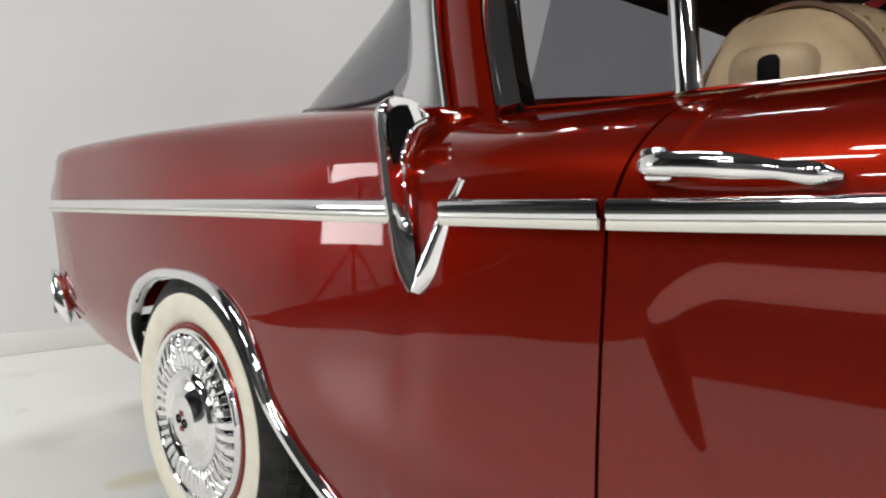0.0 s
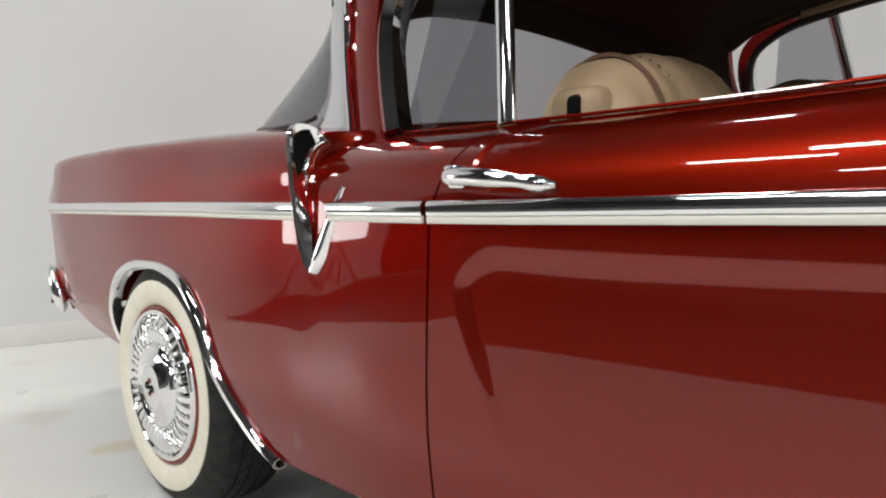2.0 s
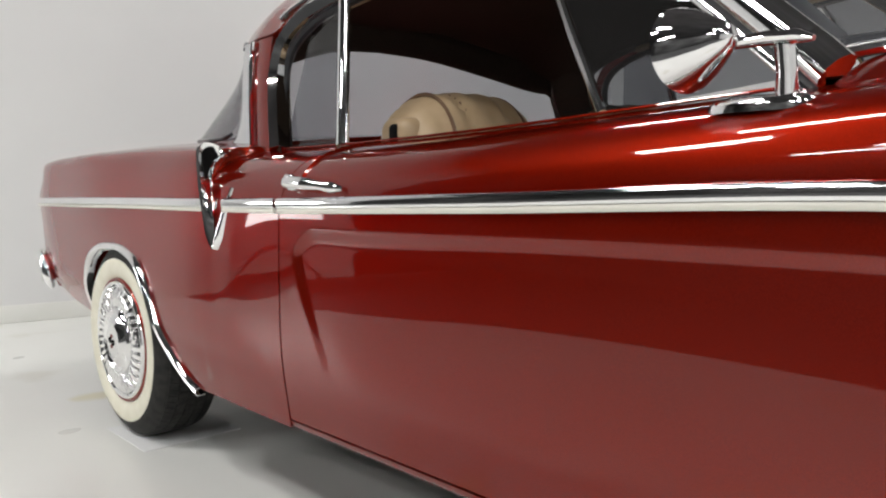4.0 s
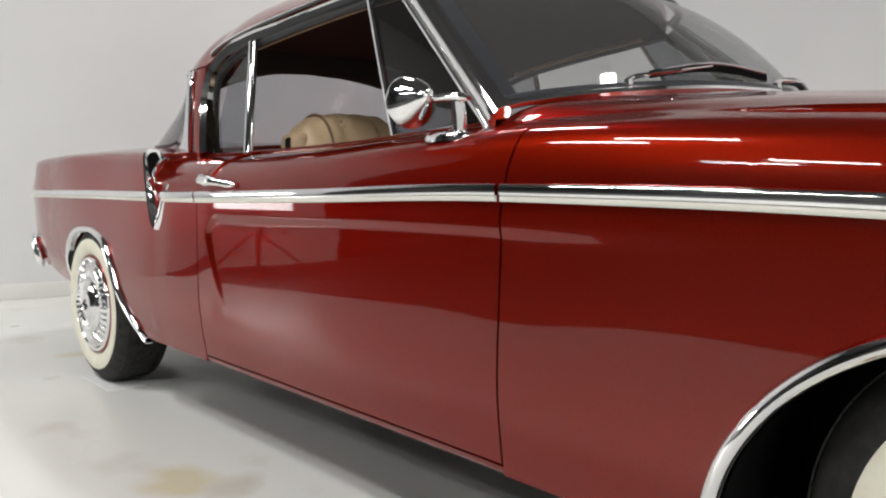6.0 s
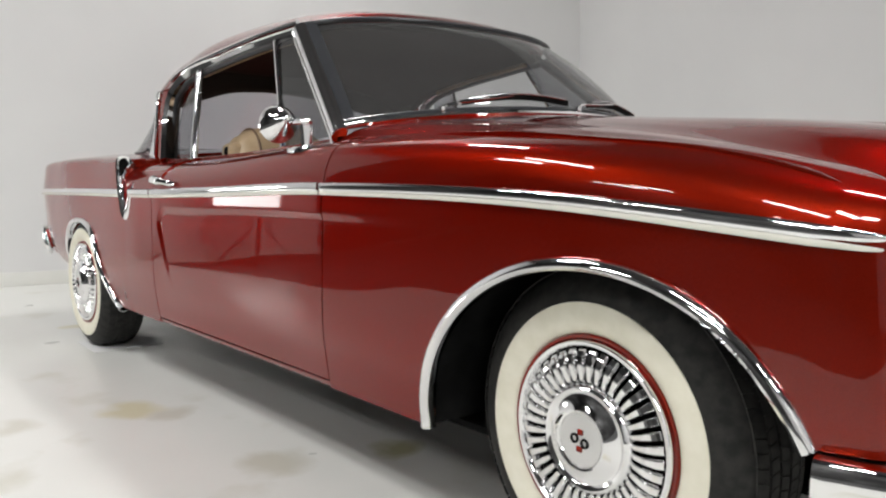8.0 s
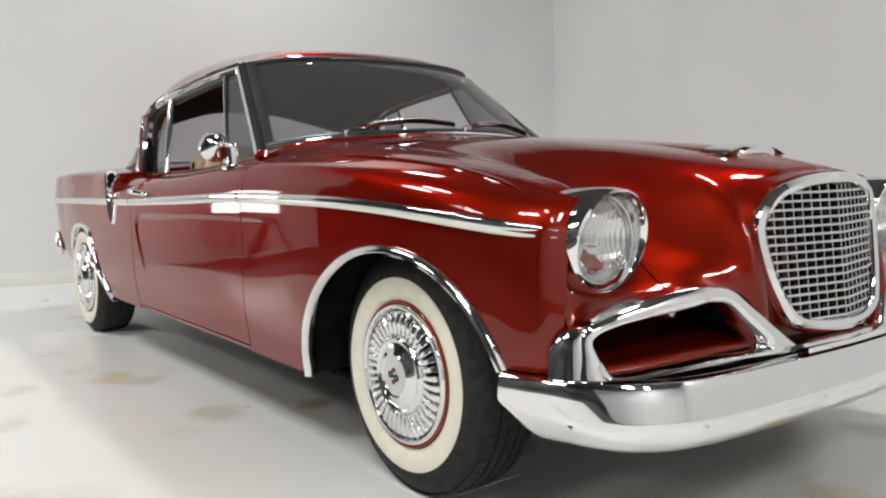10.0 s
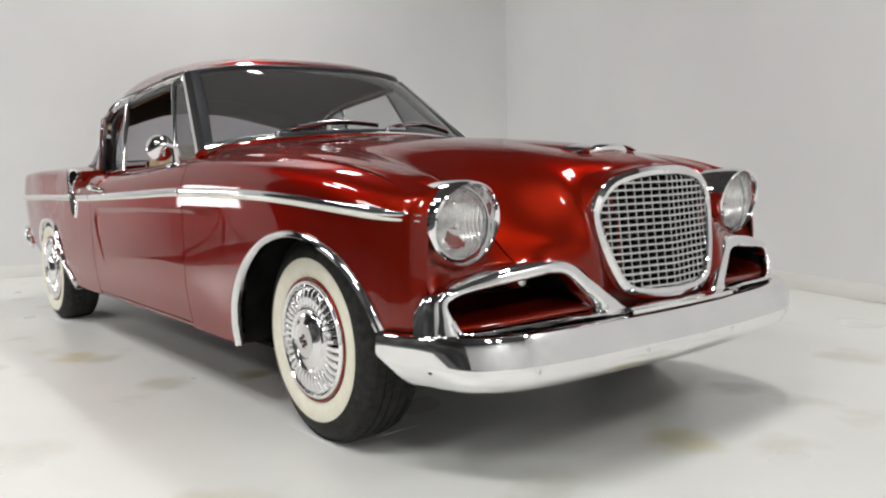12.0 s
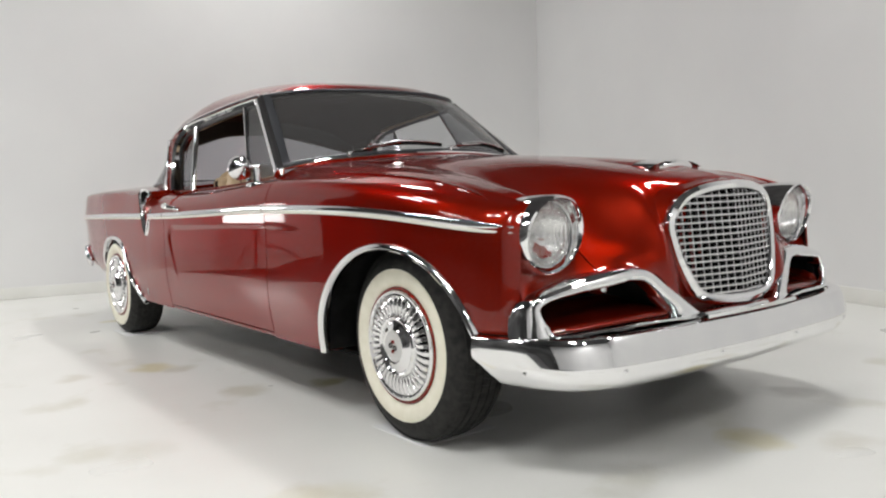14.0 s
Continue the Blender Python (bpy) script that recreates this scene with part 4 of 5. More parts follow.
def seat(y, car_parent):
    """A bucket seat whose fluted back is domed over the top."""
    nu, nv = 26, 72
    rows = []
    for i in range(nu):
        u = i / (nu - 1)
        row = []
        for j in range(nv):
            a = 2 * math.pi * j / nv
            cy, cx = math.sin(a), math.cos(a)
            if u < 0.5:
                z, r = 0.36 + 0.43 * (u / 0.5), 1.0
            else:
                q = (u - 0.5) / 0.5 * math.pi / 2
                z, r = 0.79 + 0.205 * math.sin(q), max(math.cos(q), 0.02) ** 0.75
            half_w, half_d = 0.225 * r, (0.105 + 0.03 * (z > 0.8)) * r
            py = math.copysign(abs(cy) ** 0.8, cy) * half_w
            px = math.copysign(abs(cx) ** 0.8, cx) * half_d
            ridge = abs(math.sin(math.pi * (py / 0.235) * 3.5 + 0.4)) ** 0.5
            puff = 0.021 * ridge * min(1, r * 1.4)
            row.append((1.105 - 0.10 * (z - 0.36) / 0.66 + px * (1 + puff * 5), y + py, z + puff * (0.9 if u > 0.5 else 0)))
        rows.append(row)
    bm = sheet(rows, wrap_v=True)
    bm.verts.ensure_lookup_table()
    bm.faces.new(bm.verts[-nv:])
    bmesh.ops.recalc_face_normals(bm, faces=bm.faces)
    s = part("seat", box((1.10, y - 0.25, 0.27), (1.60, y + 0.25, 0.45), 0.05, 4), TAN, car_parent, "tan leather bucket seat")
    part("backrest", bm, TAN, s, "fluted tan leather backrest with a domed top")
    for k in (-0.142, -0.075, -0.0085, 0.0585, 0.1255):
        arc = [(1.025 + 0.142 * math.cos(q) * 1.0, y + k * (1 - 0.15 * math.sin(q)), 0.805 + 0.187 * math.sin(q)) for q in np.linspace(0.0, math.pi, 22)]
        part("piping", sweep(arc, circle(0.0045, 6), up=(0, 1, 0)), TAN_DARK, s, "brown seat piping")
    pod_ = box((0.98, y - 0.225, 0.79), (1.09, y - 0.15, 0.935), 0.03, 4)
    part("seat_bolster", pod_, TAN, s, "small tan shoulder bolster")
    part("belt_slot", box((1.028, y - 0.233, 0.855), (1.058, y - 0.15, 0.92), 0.012, 3), BLACK, s, "black slot in the seat shoulder")


seat(-0.36, car)
seat(0.36, car)
part("rear_seat", joined(box((0.25, -0.60, 0.30), (0.75, 0.60, 0.50), 0.05, 4), box((0.18, -0.60, 0.45), (0.36, 0.60, 0.86), 0.06, 4)), TAN, car, "tan leather rear bench")
wheel_ring = [(1.62 + 0.07 * math.sin(a) * 0.35, 0.36 + 0.2 * math.cos(a), 0.80 + 0.19 * math.sin(a)) for a in np.linspace(0, 2 * math.pi, 40, endpoint=False)]
sw = part("steering_wheel", sweep(wheel_ring, circle(0.012, 8), closed=True, up=(1, 0, 0)), BLACK, car, "black steering wheel")
part("steering_column", sweep([(1.62, 0.36, 0.80), (1.95, 0.36, 0.70)], circle(0.025, 10)), BLACK, sw)

# ---- front: grille, pods, headlamps, bumper ----
GR_X = 3.812


def grille_x(y):
    return GR_X - 0.035 * abs(y) / 0.2 - 0.9 * max(0, abs(y) - 0.18) ** 2 * 2


GRILLE = [(0.0, 0.813), (0.13, 0.803), (0.215, 0.775), (0.257, 0.715), (0.252, 0.64), (0.226, 0.555), (0.188, 0.493), (0.12, 0.472), (0.0, 0.468)]
outline = GRILLE + [(-y, z) for y, z in GRILLE[-2:0:-1]]
ring = spline(outline, 96, closed=True)
rim_path = [(grille_x(y) - 0.10 * (z - 0.46), y, z) for y, z in ring]
gr = part("grille_surround", sweep(rim_path, [(-0.016, -0.022), (0.010, -0.070), (0.0145, 0.0), (0.009, 0.011), (-0.004, 0.015), (-0.0165, 0.006)], up=(1, 0, 0.1), closed=True), CHROME, car, "chrome grille surround")


part("grille_collar", sweep(rim_path, [(-0.050, -0.115), (0.008, -0.115), (0.010, -0.020), (-0.0205, -0.012), (-0.024, -0.030)], up=(1, 0, 0.1), closed=True), PAINT, car, "red nose round the grille")


def inside(y, z):
    n, hit = len(ring), False
    for i in range(n):
        (y0, z0), (y1, z1) = ring[i], ring[(i + 1) % n]
        if (z0 > z) != (z1 > z) and y < (y1 - y0) * (z - z0) / (z1 - z0) + y0:
            hit = not hit
    return hit


def span(fixed, vertical):
    vals = [v for v in np.linspace(-0.3, 0.3, 301) if inside(fixed, v + 0.64)] if vertical else [v for v in np.linspace(-0.3, 0.3, 301) if inside(v, fixed)]
    return (vals[0], vals[-1]) if vals else None


# A black sheet behind the bars stands in for the shade inside.
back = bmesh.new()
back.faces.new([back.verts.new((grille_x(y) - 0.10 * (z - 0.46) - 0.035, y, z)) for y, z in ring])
solid(part("grille_shade", back, BLACK, gr, "black sheet for the shade behind the grille", False), 0.006)
for i in range(17):
    z = 0.486 + i * 0.0198
    sp = span(z, False)
    if sp:
        ys = np.linspace(sp[0], sp[1], 9)
        ys = sorted(set(list(ys) + [0.0]))
        part("grille_bar", sweep([(grille_x(y) - 0.10 * (z - 0.46) - 0.004, y, z) for y in ys], [(-0.008, -0.0018), (0.006, -0.0027), (0.006, 0.0027), (-0.008, 0.0018)], up=(0, 0, 1)), STEEL, gr, "", False)
for i in range(-8, 9):
    y = i * 0.0312
    sp = span(y, True)
    if sp:
        zs = np.linspace(sp[0] + 0.64, sp[1] + 0.64, 4)
        part("grille_bar", sweep([(grille_x(y) - 0.10 * (z - 0.46) - 0.006, y, z) for z in zs], [(-0.0020, -0.012), (0.0020, -0.012), (0.0020, 0.002), (-0.0020, 0.002)], up=(1, 0, 0)), STEEL, gr, "", False)

# Side pods: a chrome frame round a deep opening. Rows of the frame's outer and inner edge: (half width, height) each.
POD = [(0.775, 0.412, 0.713, 0.431), (0.770, 0.460, 0.728, 0.462), (0.758, 0.512, 0.738, 0.496), (0.728, 0.537, 0.718, 0.513), (0.606, 0.570, 0.615, 0.531),
       (0.513, 0.584, 0.523, 0.541), (0.415, 0.588, 0.427, 0.550), (0.366, 0.576, 0.388, 0.541), (0.322, 0.540, 0.337, 0.492), (0.222, 0.452, 0.298, 0.449),
       (0.196, 0.428, 0.302, 0.440), (0.352, 0.423, 0.453, 0.436), (0.552, 0.416, 0.586, 0.430), (0.693, 0.410, 0.692, 0.427)]
POD_X = table((0.0, 3.81), (0.15, 3.80), (0.30, 3.775), (0.50, 3.74), (0.66, 3.70), (0.72, 3.68), (0.76, 3.652), (0.80, 3.60))


def pod_point(y, z, out=0.0):
    return Vector((float(POD_X(y)[0]) - 0.25 * (z - 0.44) + out, -y, z))


pod_outer = spline([(y, z) for y, z, _, _ in POD], None, closed=True)[:-1:3]
pod_inner = spline([(y, z) for _, _, y, z in POD], None, closed=True)[:-1:3]


def pod_frame():
    rows = []
    for o, n in zip(pod_outer, pod_inner):
        row = [pod_point(*o, -0.045)]
        for k, out in ((0.0, -0.004), (0.06, 0.004), (0.2, 0.010), (0.5, 0.013), (0.8, 0.010), (0.94, 0.004), (1.0, -0.004)):
            row.append(pod_point(*(o + (n - o) * k), out))
        row.append(pod_point(*n, -0.045))
        rows.append([tuple(p) for p in row])
    bm = sheet(rows, wrap_u=True)
    bmesh.ops.recalc_face_normals(bm, faces=bm.faces)
    return bm


both_bm("pod_frame", pod_frame, CHROME, car, "chrome frame of the side grille")


def pod_tray():
    """The red floor of the opening, rising backwards, with its inboard wall."""
    rows = []
    for y, z in [(0.722, 0.455)] + [(y, z) for _, _, y, z in (POD[0], POD[13], POD[12], POD[11], POD[10], POD[9], POD[8])]:
        p = pod_point(y, z, -0.030)
        rows.append([(p.x - d, p.y + 0.25 * d * (0.6 - y), p.z + 0.20 * d + 0.004 * math.sin(30 * d)) for d in np.linspace(0, 0.24, 8)])
    return sheet(rows, flip=True)


for o in both_bm("pod_tray", pod_tray, PAINT, car, "red floor of the side grille opening"):
    solid(o, 0.004, False)


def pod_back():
    """The hollow over the tray, coloured black for the shade in it."""
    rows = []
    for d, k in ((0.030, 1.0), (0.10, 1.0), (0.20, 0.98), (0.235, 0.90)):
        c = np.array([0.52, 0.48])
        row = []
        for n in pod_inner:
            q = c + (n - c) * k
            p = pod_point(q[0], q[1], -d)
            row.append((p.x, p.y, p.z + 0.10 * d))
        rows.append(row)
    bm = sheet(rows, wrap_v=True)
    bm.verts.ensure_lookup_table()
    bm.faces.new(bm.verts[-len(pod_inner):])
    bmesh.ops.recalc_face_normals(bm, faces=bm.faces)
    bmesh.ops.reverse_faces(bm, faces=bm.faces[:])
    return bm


both_bm("pod_shade", pod_back, BLACK, car, "hollow inside the side grille, coloured black for its shade")


def pod_corner():
    """The bright plate that carries the pod's outer end round the fender's corner."""
    rows = []
    for x, y, top in spline([(3.652, 0.752, 0.512), (3.640, 0.766, 0.522), (3.622, 0.780, 0.522), (3.604, 0.790, 0.512), (3.590, 0.797, 0.490)], 22):
        rows.append([(x + 0.010 * (1 - s), -(y + 0.010 * (1 - s) - 0.012 * s ** 6), 0.406 + (top - 0.406) * s) for s in np.linspace(0, 1, 10)])
    return sheet(rows, flip=True)


for o in both_bm("pod_corner", pod_corner, CHROME, car, "chrome corner plate of the side grille"):
    solid(o, 0.012)
both_bm("parking_lamp", lambda: lathe([(0.001, 0.03), (0.018, 0.026), (0.026, 0.012), (0.027, -0.02)], 24, "x", (3.630, -0.475, 0.535)), STEEL, car, "small clear parking lamp")

# Headlamps.


LAMP = (3.600, 0.632, 0.692)


def headlamp_bezel():
    """A short barrel with a rolled rim, drawn forwards over the lens like a hood."""
    prof = [(0.111, -0.115), (0.116, -0.07), (0.1175, -0.03), (0.1165, 0.002), (0.113, 0.018), (0.108, 0.022), (0.104, 0.017), (0.099, 0.000), (0.0945, -0.022), (0.092, -0.030)]
    bm = lathe(prof, 72, "x", (LAMP[0], -LAMP[1], LAMP[2]))
    for v in bm.verts:
        if v.co.x > LAMP[0] - 0.04:
            v.co.x += 0.20 * (v.co.z - LAMP[2]) * min(1, (v.co.x - LAMP[0] + 0.04) / 0.04)
    return bm


bez = both_bm("headlamp_bezel", headlamp_bezel, CHROME, car, "hooded chrome headlamp bezel")
for bz, sgn in zip(bez, (-1, 1)):
    at = (LAMP[0], LAMP[1] * sgn, LAMP[2])
    trim = lathe([(0.0945, -0.026), (0.093, -0.012), (0.0895, -0.009), (0.087, -0.012), (0.0865, -0.02)], 56, "x", at)
    part("retaining_ring", trim, STEEL, bz, "bright ring round the headlamp glass")
    lens = lathe([(0.001, 0.014), (0.03, 0.0125), (0.06, 0.006), (0.080, -0.005), (0.0885, -0.016)], 56, "x", at)
    part("lens", lens, LENS, bz, "clear fluted headlamp glass").visible_shadow = False
    refl = lathe([(0.0885, -0.018), (0.080, -0.030), (0.065, -0.044), (0.045, -0.057), (0.022, -0.064), (0.001, -0.066)], 56, "x", at)
    part("reflector", refl, REFLECTOR, bz, "silver headlamp reflector")
    part("bulb_shield", lathe([(0.001, -0.022), (0.010, -0.024), (0.014, -0.032), (0.014, -0.05), (0.008, -0.064)], 20, "x", at), CHROME, bz)

# Bumper: a broad blade wrapped round the corners.
BUMP = [(3.495, 0.864), (3.530, 0.858), (3.575, 0.846), (3.648, 0.814), (3.706, 0.770), (3.752, 0.725), (3.786, 0.682), (3.812, 0.632), (3.832, 0.56), (3.847, 0.45), (3.863, 0.22), (3.870, 0.0)]
half_path = [(x, -y) for x, y in BUMP]
plan = spline(half_path + [(x, y) for x, y in BUMP[-2::-1]], 120)


def end_tuck(near):
    """How far the lower edge leans inwards on the wings, by steps from the end."""
    return 0.30 * (1 - ease((near - 6) / 12))


def bumper_rows(profile):
    rows = []
    n = len(plan)
    for i in range(n):
        a, b = plan[max(i - 1, 0)], plan[min(i + 1, n - 1)]
        t = (b - a) / np.linalg.norm(b - a)
        out = np.array([t[1], -t[0]])
        near = min(i, n - 1 - i)
        k = 0.58 + 0.42 * ease(near / 4.5) ** 0.5
        tuck = end_tuck(near)
        row = []
        for o, z in profile:
            zz = 0.409 + (z - 0.409) * (k if z < 0.409 else 1)
            q = plan[i] + out * (o - tuck * max(0.0, 0.409 - zz))
            row.append((q[0], q[1], zz))
        rows.append(row)
    return rows


BLADE = [(-0.06, 0.420), (-0.030, 0.423), (-0.022, 0.420), (-0.016, 0.410), (-0.009, 0.383), (-0.0015, 0.347), (0.000, 0.336), (-0.002, 0.324), (-0.008, 0.306), (-0.022, 0.286), (-0.04, 0.274), (-0.06, 0.270), (-0.09, 0.272)]
bumper = solid(part("front_bumper", sheet(bumper_rows(BLADE), flip=True), CHROME, car, "polished chrome front bumper"), 0.006)
for y in (-0.811, -0.58, -0.20, 0.20, 0.58, 0.811):
    i = int(np.argmin(abs(plan[:, 1] - y) + (plan[:, 0] < 3.5) * 1))
    a, b = plan[i - 1], plan[i + 1]
    t = (b - a) / np.linalg.norm(b - a)
    q = plan[i] + np.array([t[1], -t[0]]) * (-0.006 - 0.083 * end_tuck(min(i, len(plan) - 1 - i)))
    bm = lathe([(0.001, 0.008), (0.007, 0.007), (0.011, 0.003), (0.012, -0.01)], 20, "z")
    bm.transform(look((q[0], q[1], 0.326), (q[0] - t[1], q[1] + t[0], 0.50)))
    part("bumper_bolt", bm, CHROME, bumper, "round chrome bumper bolt")
# A black box added as the shade in the gap behind the blade.
part("bumper_gap_shade", box((3.50, -0.55, 0.30), (3.66, 0.55, 0.40), 0.02), BLACK, car, "black box for the shade in the gap behind the bumper")
# Lower valance over the bumper.
val = [[(plan[i][0] - 0.055, plan[i][1] * 0.985, 0.445 if abs(plan[i][1]) < 0.2 else 0.412), (plan[i][0] - 0.05, plan[i][1] * 0.985, 0.408), (plan[i][0] - 0.045, plan[i][1] * 0.98, 0.395)] for i in range(22, len(plan) - 22)]
solid(part("front_valance", sheet(val, flip=True), PAINT, car, "red valance above the bumper"), 0.01)
part("valance_molding", sweep([(plan[i][0] - 0.040, plan[i][1], 0.436) for i in range(46, len(plan) - 46)], [(-0.02, -0.007), (0.02, -0.007), (0.02, 0.004), (0.0, 0.010), (-0.02, 0.004)]), CHROME, car, "chrome molding under the grille")

# Bonnet scoop.
scoop = []
for x in np.linspace(3.00, 3.56, 20):
    s = (x - 3.00) / 0.56
    base = [np.interp(x, top_profile(w)[:, 0], top_profile(w)[:, 1]) for w in (0.0, 0.14)]
    hgt = 0.016 * s ** 1.3
    row = []
    for k in np.linspace(-1, 1, 21):
        y = k * 0.132 * (0.55 + 0.45 * s)
        zb = base[0] + (base[1] - base[0]) * (abs(y) / 0.14)
        row.append((x, y, zb - 0.003 + hgt * (1 - abs(k) ** 4)))
    scoop.append(row)
solid(part("hood_scoop", sheet(scoop), PAINT, car, "raised red hood scoop"), 0.008)
lip = []
for i, row in enumerate(scoop[-4:]):
    lip.append([(x, y, z + 0.004 + 0.002 * i) for x, y, z in row])
x_end = scoop[-1][0][0]
top = lip[-1]
for dx, drop in ((0.012, 0.002), (0.020, 0.008), (0.022, 0.016), (0.018, 0.026)):
    lip.append([(x_end + dx - 0.05 * (y / 0.132) ** 2, y * 1.01, z - drop) for x, y, z in top])
solid(part("scoop_lip", sheet(lip), CHROME, car, "chrome lip of the hood scoop"), 0.004)

# ---- mirror, handle, wipers, scoop blade, tail ----


def mirror_parts():
    base = lathe([(0.001, 0.012), (0.02, 0.012), (0.03, 0.007), (0.033, 0.0), (0.033, -0.008)], 32, "z")
    for v in base.verts:
        v.co = Vector((2.03 + v.co.x * 2.1, -0.812 + v.co.y * 0.8, 0.882 + v.co.z))
    post = sweep([(2.060, -0.812, 0.879), (2.060, -0.814, 0.920), (2.058, -0.816, 0.948)], circle(0.016, 12, 0.011), up=(1, 0, 0), scale=[1.15, 1.0, 1.05])
    bar = sweep([(2.092, -0.818, 0.952), (2.075, -0.818, 0.956), (2.04, -0.820, 0.958), (2.00, -0.826, 0.956)], circle(0.014, 12, 0.009), scale=[0.4, 0.95, 1.0, 0.8])
    arm = joined(post, bar)
    headb = lathe([(0.001, 0.075), (0.012, 0.072), (0.022, 0.060), (0.04, 0.03), (0.052, 0.004), (0.054, -0.006), (0.050, -0.010)], 40, "x")
    headb.transform(pose(1.942, -0.835, 0.955, 0, -6, -14))
    return base, arm, headb


mbase, marm, mhead = mirror_parts()
mir = part("door_mirror", mbase, CHROME, car, "round chrome door mirror")
part("mirror_arm", marm, CHROME, mir)
mh = part("mirror_head", mhead, CHROME, mir, "conical chrome mirror head")
mface = lathe([(0.001, -0.008), (0.049, -0.008)], 40, "x")
mface.transform(pose(1.942, -0.835, 0.955, 0, -6, -14))
part("mirror_glass", mface, STEEL, mh, "round mirror glass")


def handle():
    zs = 0.791
    p = [(1.055, 0.010, zs), (1.072, 0.032, zs + 0.003), (1.12, 0.038, zs + 0.003), (1.165, 0.036, zs), (1.20, 0.025, zs - 0.004), (1.225, 0.012, zs - 0.008), (1.238, 0.002, zs - 0.010)]
    path = [along_side(x, z, o) for x, o, z in spline(p, 30)]
    k = [0.85 + 0.35 * math.sin(math.pi * min(0.5, i / 20)) - 0.38 * ease((i - 15) / 8) + 0.22 * math.exp(-((i - 25.5) / 2.0) ** 2) - 0.35 * ease((i - 26.5) / 3) for i in range(30)]
    return sweep(path, circle(0.0085, 16, 0.0100), scale=k)


for dr, h in zip(doors, both_bm("door_handle", handle, CHROME, car, "chrome pull door handle")):
    h.parent = dr
    sgn = -1 if dr is doors[0] else 1
    y = sgn * (side_at(1.075, 0.80) + 0.026)
    btn = box((1.060, y - 0.008, 0.791), (1.088, y + 0.008, 0.810), 0.006, 3)
    part("push_button", btn, CHROME, h, "chrome push button")
    foot = box((1.058, y * 0.985 - 0.012, 0.777), (1.090, y * 0.985 + 0.008, 0.793), 0.006, 3)
    part("handle_foot", foot, CHROME, h)

# The fender scoop: a chrome blade shaped like a check mark with an opening at its top.


BLADE_OUT = [(0.703, 0.832, 0.864), (0.691, 0.842, 0.878), (0.683, 0.854, 0.885), (0.671, 0.868, 0.887), (0.667, 0.878, 0.876), (0.668, 0.882, 0.848), (0.674, 0.884, 0.82), (0.678, 0.884, 0.782),
             (0.684, 0.884, 0.746), (0.689, 0.882, 0.709), (0.696, 0.880, 0.669), (0.712, 0.876, 0.638)]
BLADE_IN = [(0.703, 0.826, 0.861), (0.692, 0.829, 0.858), (0.680, 0.834, 0.852), (0.674, 0.841, 0.840), (0.673, 0.848, 0.826), (0.675, 0.853, 0.805), (0.678, 0.856, 0.782), (0.684, 0.859, 0.760),
            (0.691, 0.862, 0.742), (0.702, 0.866, 0.716), (0.710, 0.869, 0.685), (0.714, 0.873, 0.645)]
outer_edge = [Vector((x, -w, z)) for x, w, z in spline(BLADE_OUT, 44)]
inner_edge = [Vector((x, -w, z)) for x, w, z in spline(BLADE_IN, 44)]


def blade():
    """A face that looks forwards, with a rounded lip along its outer edge."""
    rows = []
    for o, n in zip(outer_edge, inner_edge):
        flat = [tuple(o.lerp(n, s) + Vector((0.002, 0, 0))) for s in (0.25, 0.5, 0.75, 1.0)]
        rows.append([tuple(o + Vector(d)) for d in ((-0.040, 0.022, 0), (-0.020, 0.009, 0), (-0.007, 0.0015, 0), (-0.002, -0.001, 0), (0.003, 0.001, 0))] + flat)
    return sheet(rows, flip=True)


def blade_front():
    """The front arm: a ridged wedge, broad at the foot."""
    rows = []
    for s in np.linspace(0, 1, 20):
        x, z = 0.713 + 0.080 * s, 0.640 + 0.142 * s
        w = 0.0155 * min(1, (s + 0.06) * 3.5) * (1 - s ** 1.6) + 0.002
        nx, nz = 0.877, -0.480
        rows.append([(x + nx * w * k, -(side_at(0.75, z) + 0.011 * (1 - k * k) * (1 - 0.7 * s) - 0.003), z + nz * w * k) for k in (-1, -0.8, -0.35, 0.1, 0.55, 0.85, 1)])
    return sheet(rows)


for o in both_bm("fender_scoop_blade", blade, CHROME, car, "chrome blade edging the fender scoop"):
    solid(o, 0.003)
for o in both_bm("fender_scoop_arm", blade_front, CHROME, car, "chrome front arm of the scoop blade"):
    solid(o, 0.004)


# A black patch laid on the blade, as the shade in its opening.
def scoop_hole():
    rows = []
    for i in range(5, 18):
        s = (i - 5) / 12
        narrow = 0.30 * max(0.0, (s - 0.35) / 0.65) ** 1.5
        rows.append([tuple(outer_edge[i].lerp(inner_edge[i], 0.20 + narrow + (0.66 - 2 * narrow) * k) + Vector((0.006, -0.002, 0))) for k in np.linspace(0, 1, 5)])
    return sheet(rows, flip=True)


for o in both_bm("scoop_shade", scoop_hole, BLACK, car, "black patch for the shade in the scoop opening"):
    solid(o, 0.003)
both_bm("scoop_edge", lambda: sweep([tuple(p + Vector((0.004, -0.003, 0))) for p in inner_edge[1:32]], circle(0.0035, 8)), CHROME, car, "thin chrome edge of the scoop")
both_bm("scoop_lip", lambda: sweep([tuple(p + Vector((0.011, 0.006, -0.002))) for p in inner_edge[1:36]], circle(0.0055, 10), scale=[max(0.3, 1 - i / 36) for i in range(35)]), PAINT, car, "red lip of the scoop")

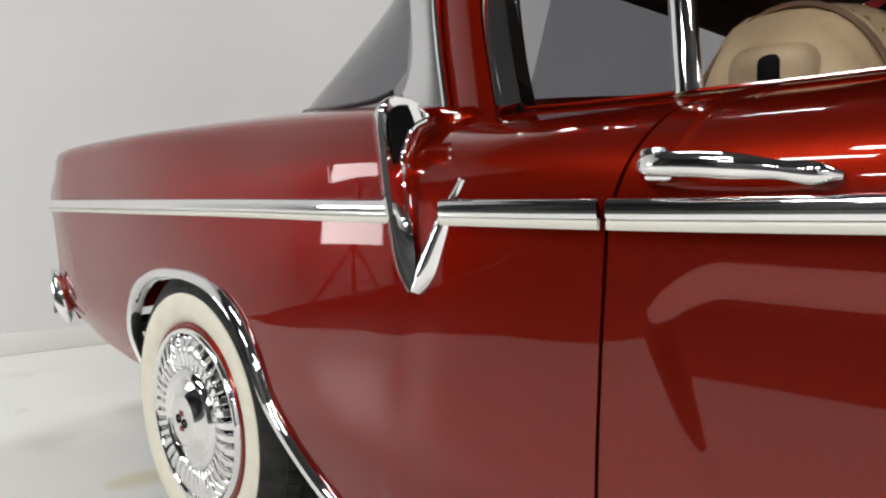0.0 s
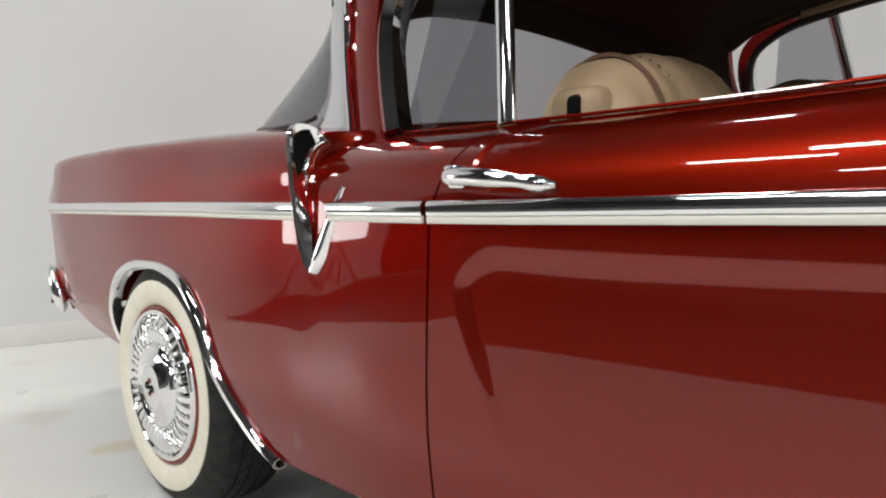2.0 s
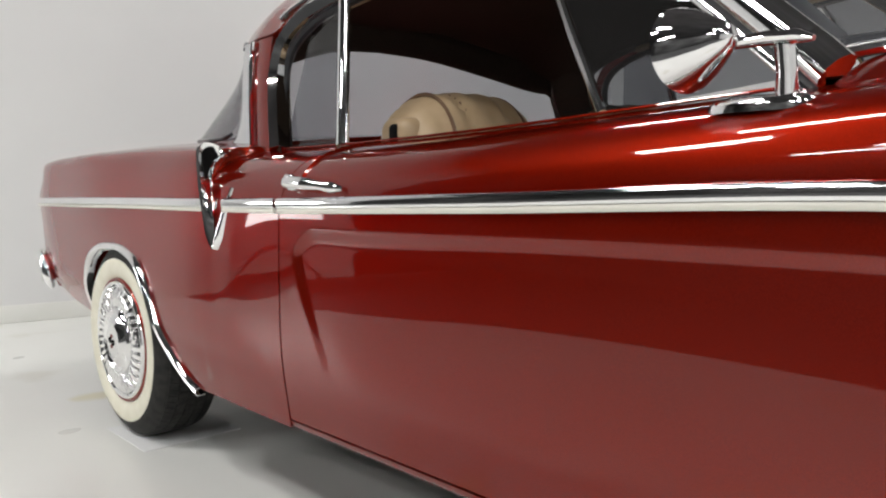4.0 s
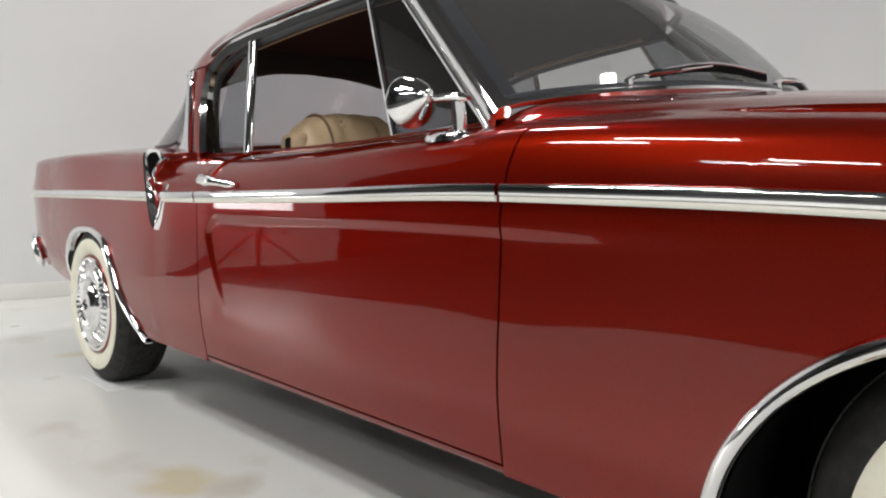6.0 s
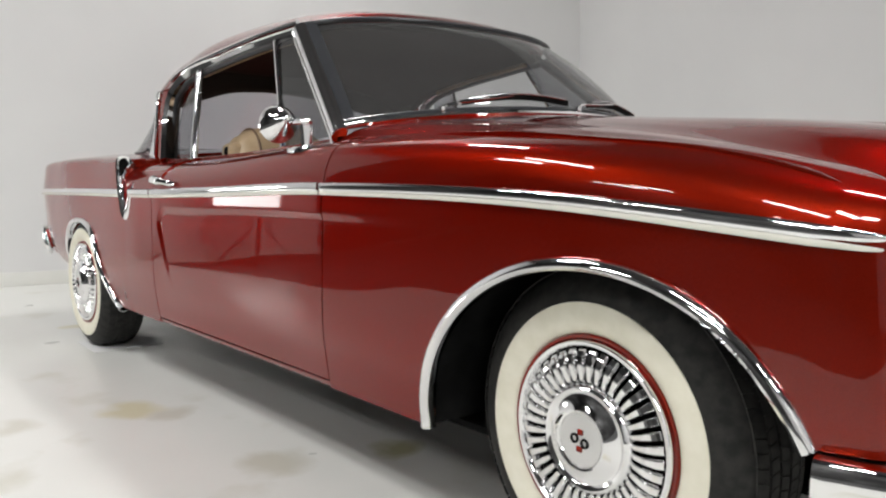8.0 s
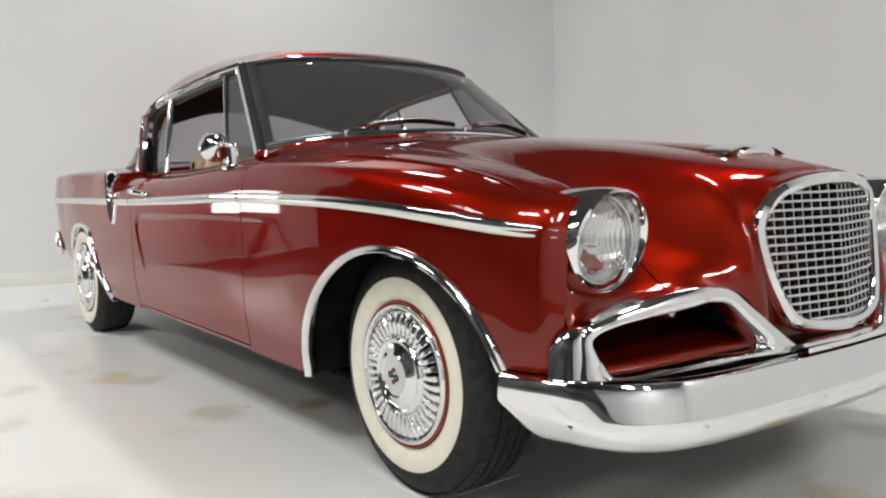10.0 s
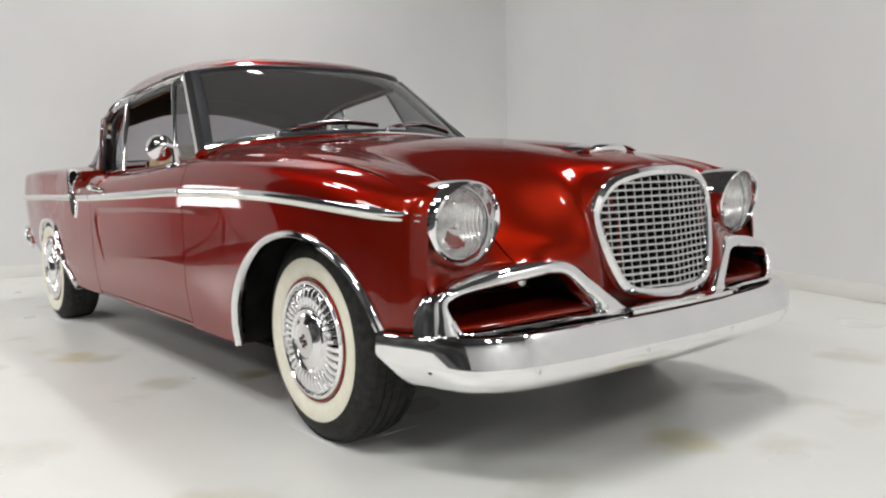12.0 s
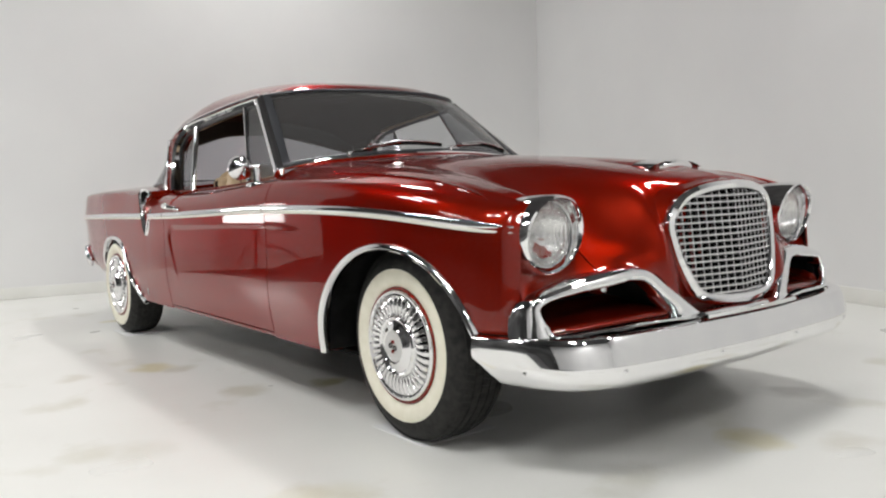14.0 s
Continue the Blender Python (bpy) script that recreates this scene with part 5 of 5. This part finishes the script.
# Wipers: an arm from a pivot on the cowl, carrying a blade along the foot of the glass.
for y0, y1 in ((-0.434, 0.02), (0.06, 0.50)):
    def on_screen(y, s, lift):
        k = y / 0.70
        return tuple(screen(k, s) + Vector((0.6, 0, 0.75)) * lift)
    px0 = on_screen(y0, 1.0, 0.0)[0] - 0.012
    pz0 = on_screen(y0, 1.0, 0.0)[2]
    arm = sweep(spline([(px0 + 0.012, y0, pz0 + 0.022), (px0, y0 + 0.03, pz0 + 0.034), on_screen(y0 + 0.09, 0.965, 0.030), on_screen((y0 + y1) / 2, 0.935, 0.030)], 14), circle(0.0055, 8, 0.004), scale=[1.5 - 0.9 * i / 13 for i in range(14)])
    w = part("wiper", arm, CHROME, car, "chrome wiper arm with a black blade")
    part("wiper_blade", sweep([on_screen(y, 0.945 - 0.03 * math.sin(math.pi * i / 11), 0.014) for i, y in enumerate(np.linspace(y0 + 0.06, y1, 12))], [(-0.003, -0.008), (0.003, -0.008), (0.002, 0.009), (-0.002, 0.009)]), BLACK, w, "black wiper blade")
    part("blade_spine", sweep([on_screen(y, 0.942 - 0.03 * math.sin(math.pi * i / 11), 0.026) for i, y in enumerate(np.linspace(y0 + 0.08, y1 - 0.02, 12))], circle(0.003, 6)), STEEL, w, "thin bright spine of the blade")
    part("wiper_pivot", lathe([(0.001, 0.030), (0.009, 0.028), (0.011, 0.016), (0.0085, 0.010), (0.013, 0.004), (0.016, -0.004), (0.017, -0.024)], 20, "z", (px0 + 0.012, y0, pz0)), CHROME, w, "knurled chrome wiper pivot")

# Tail lamps and rear bumper ends.


def tail_lamp():
    rows = []
    for s in np.linspace(0, 1, 16):
        z = 0.512 - 0.160 * s
        w = 0.748 - 0.02 * s
        d = max(0.002, math.sin(math.pi * s)) ** 0.6
        rows.append([(-1.115 + 0.045 * s + 0.036 * d * math.cos(a), -(w + 0.026 * d * math.sin(a)), z) for a in np.linspace(0, 2 * math.pi, 16, endpoint=False)])
    bm = sheet(rows, wrap_v=True)
    bmesh.ops.recalc_face_normals(bm, faces=bm.faces)
    return bm


both_bm("rear_bumper_end", tail_lamp, CHROME, car, "chrome rear bumper end")
part("rear_bumper", sweep([(-1.13, -0.74, 0.45), (-1.20, -0.5, 0.45), (-1.22, 0, 0.45), (-1.20, 0.5, 0.45), (-1.13, 0.74, 0.45)], [(-0.02, -0.07), (0.02, -0.06), (0.025, 0.0), (0.02, 0.06), (-0.02, 0.07)]), CHROME, car, "chrome rear bumper")
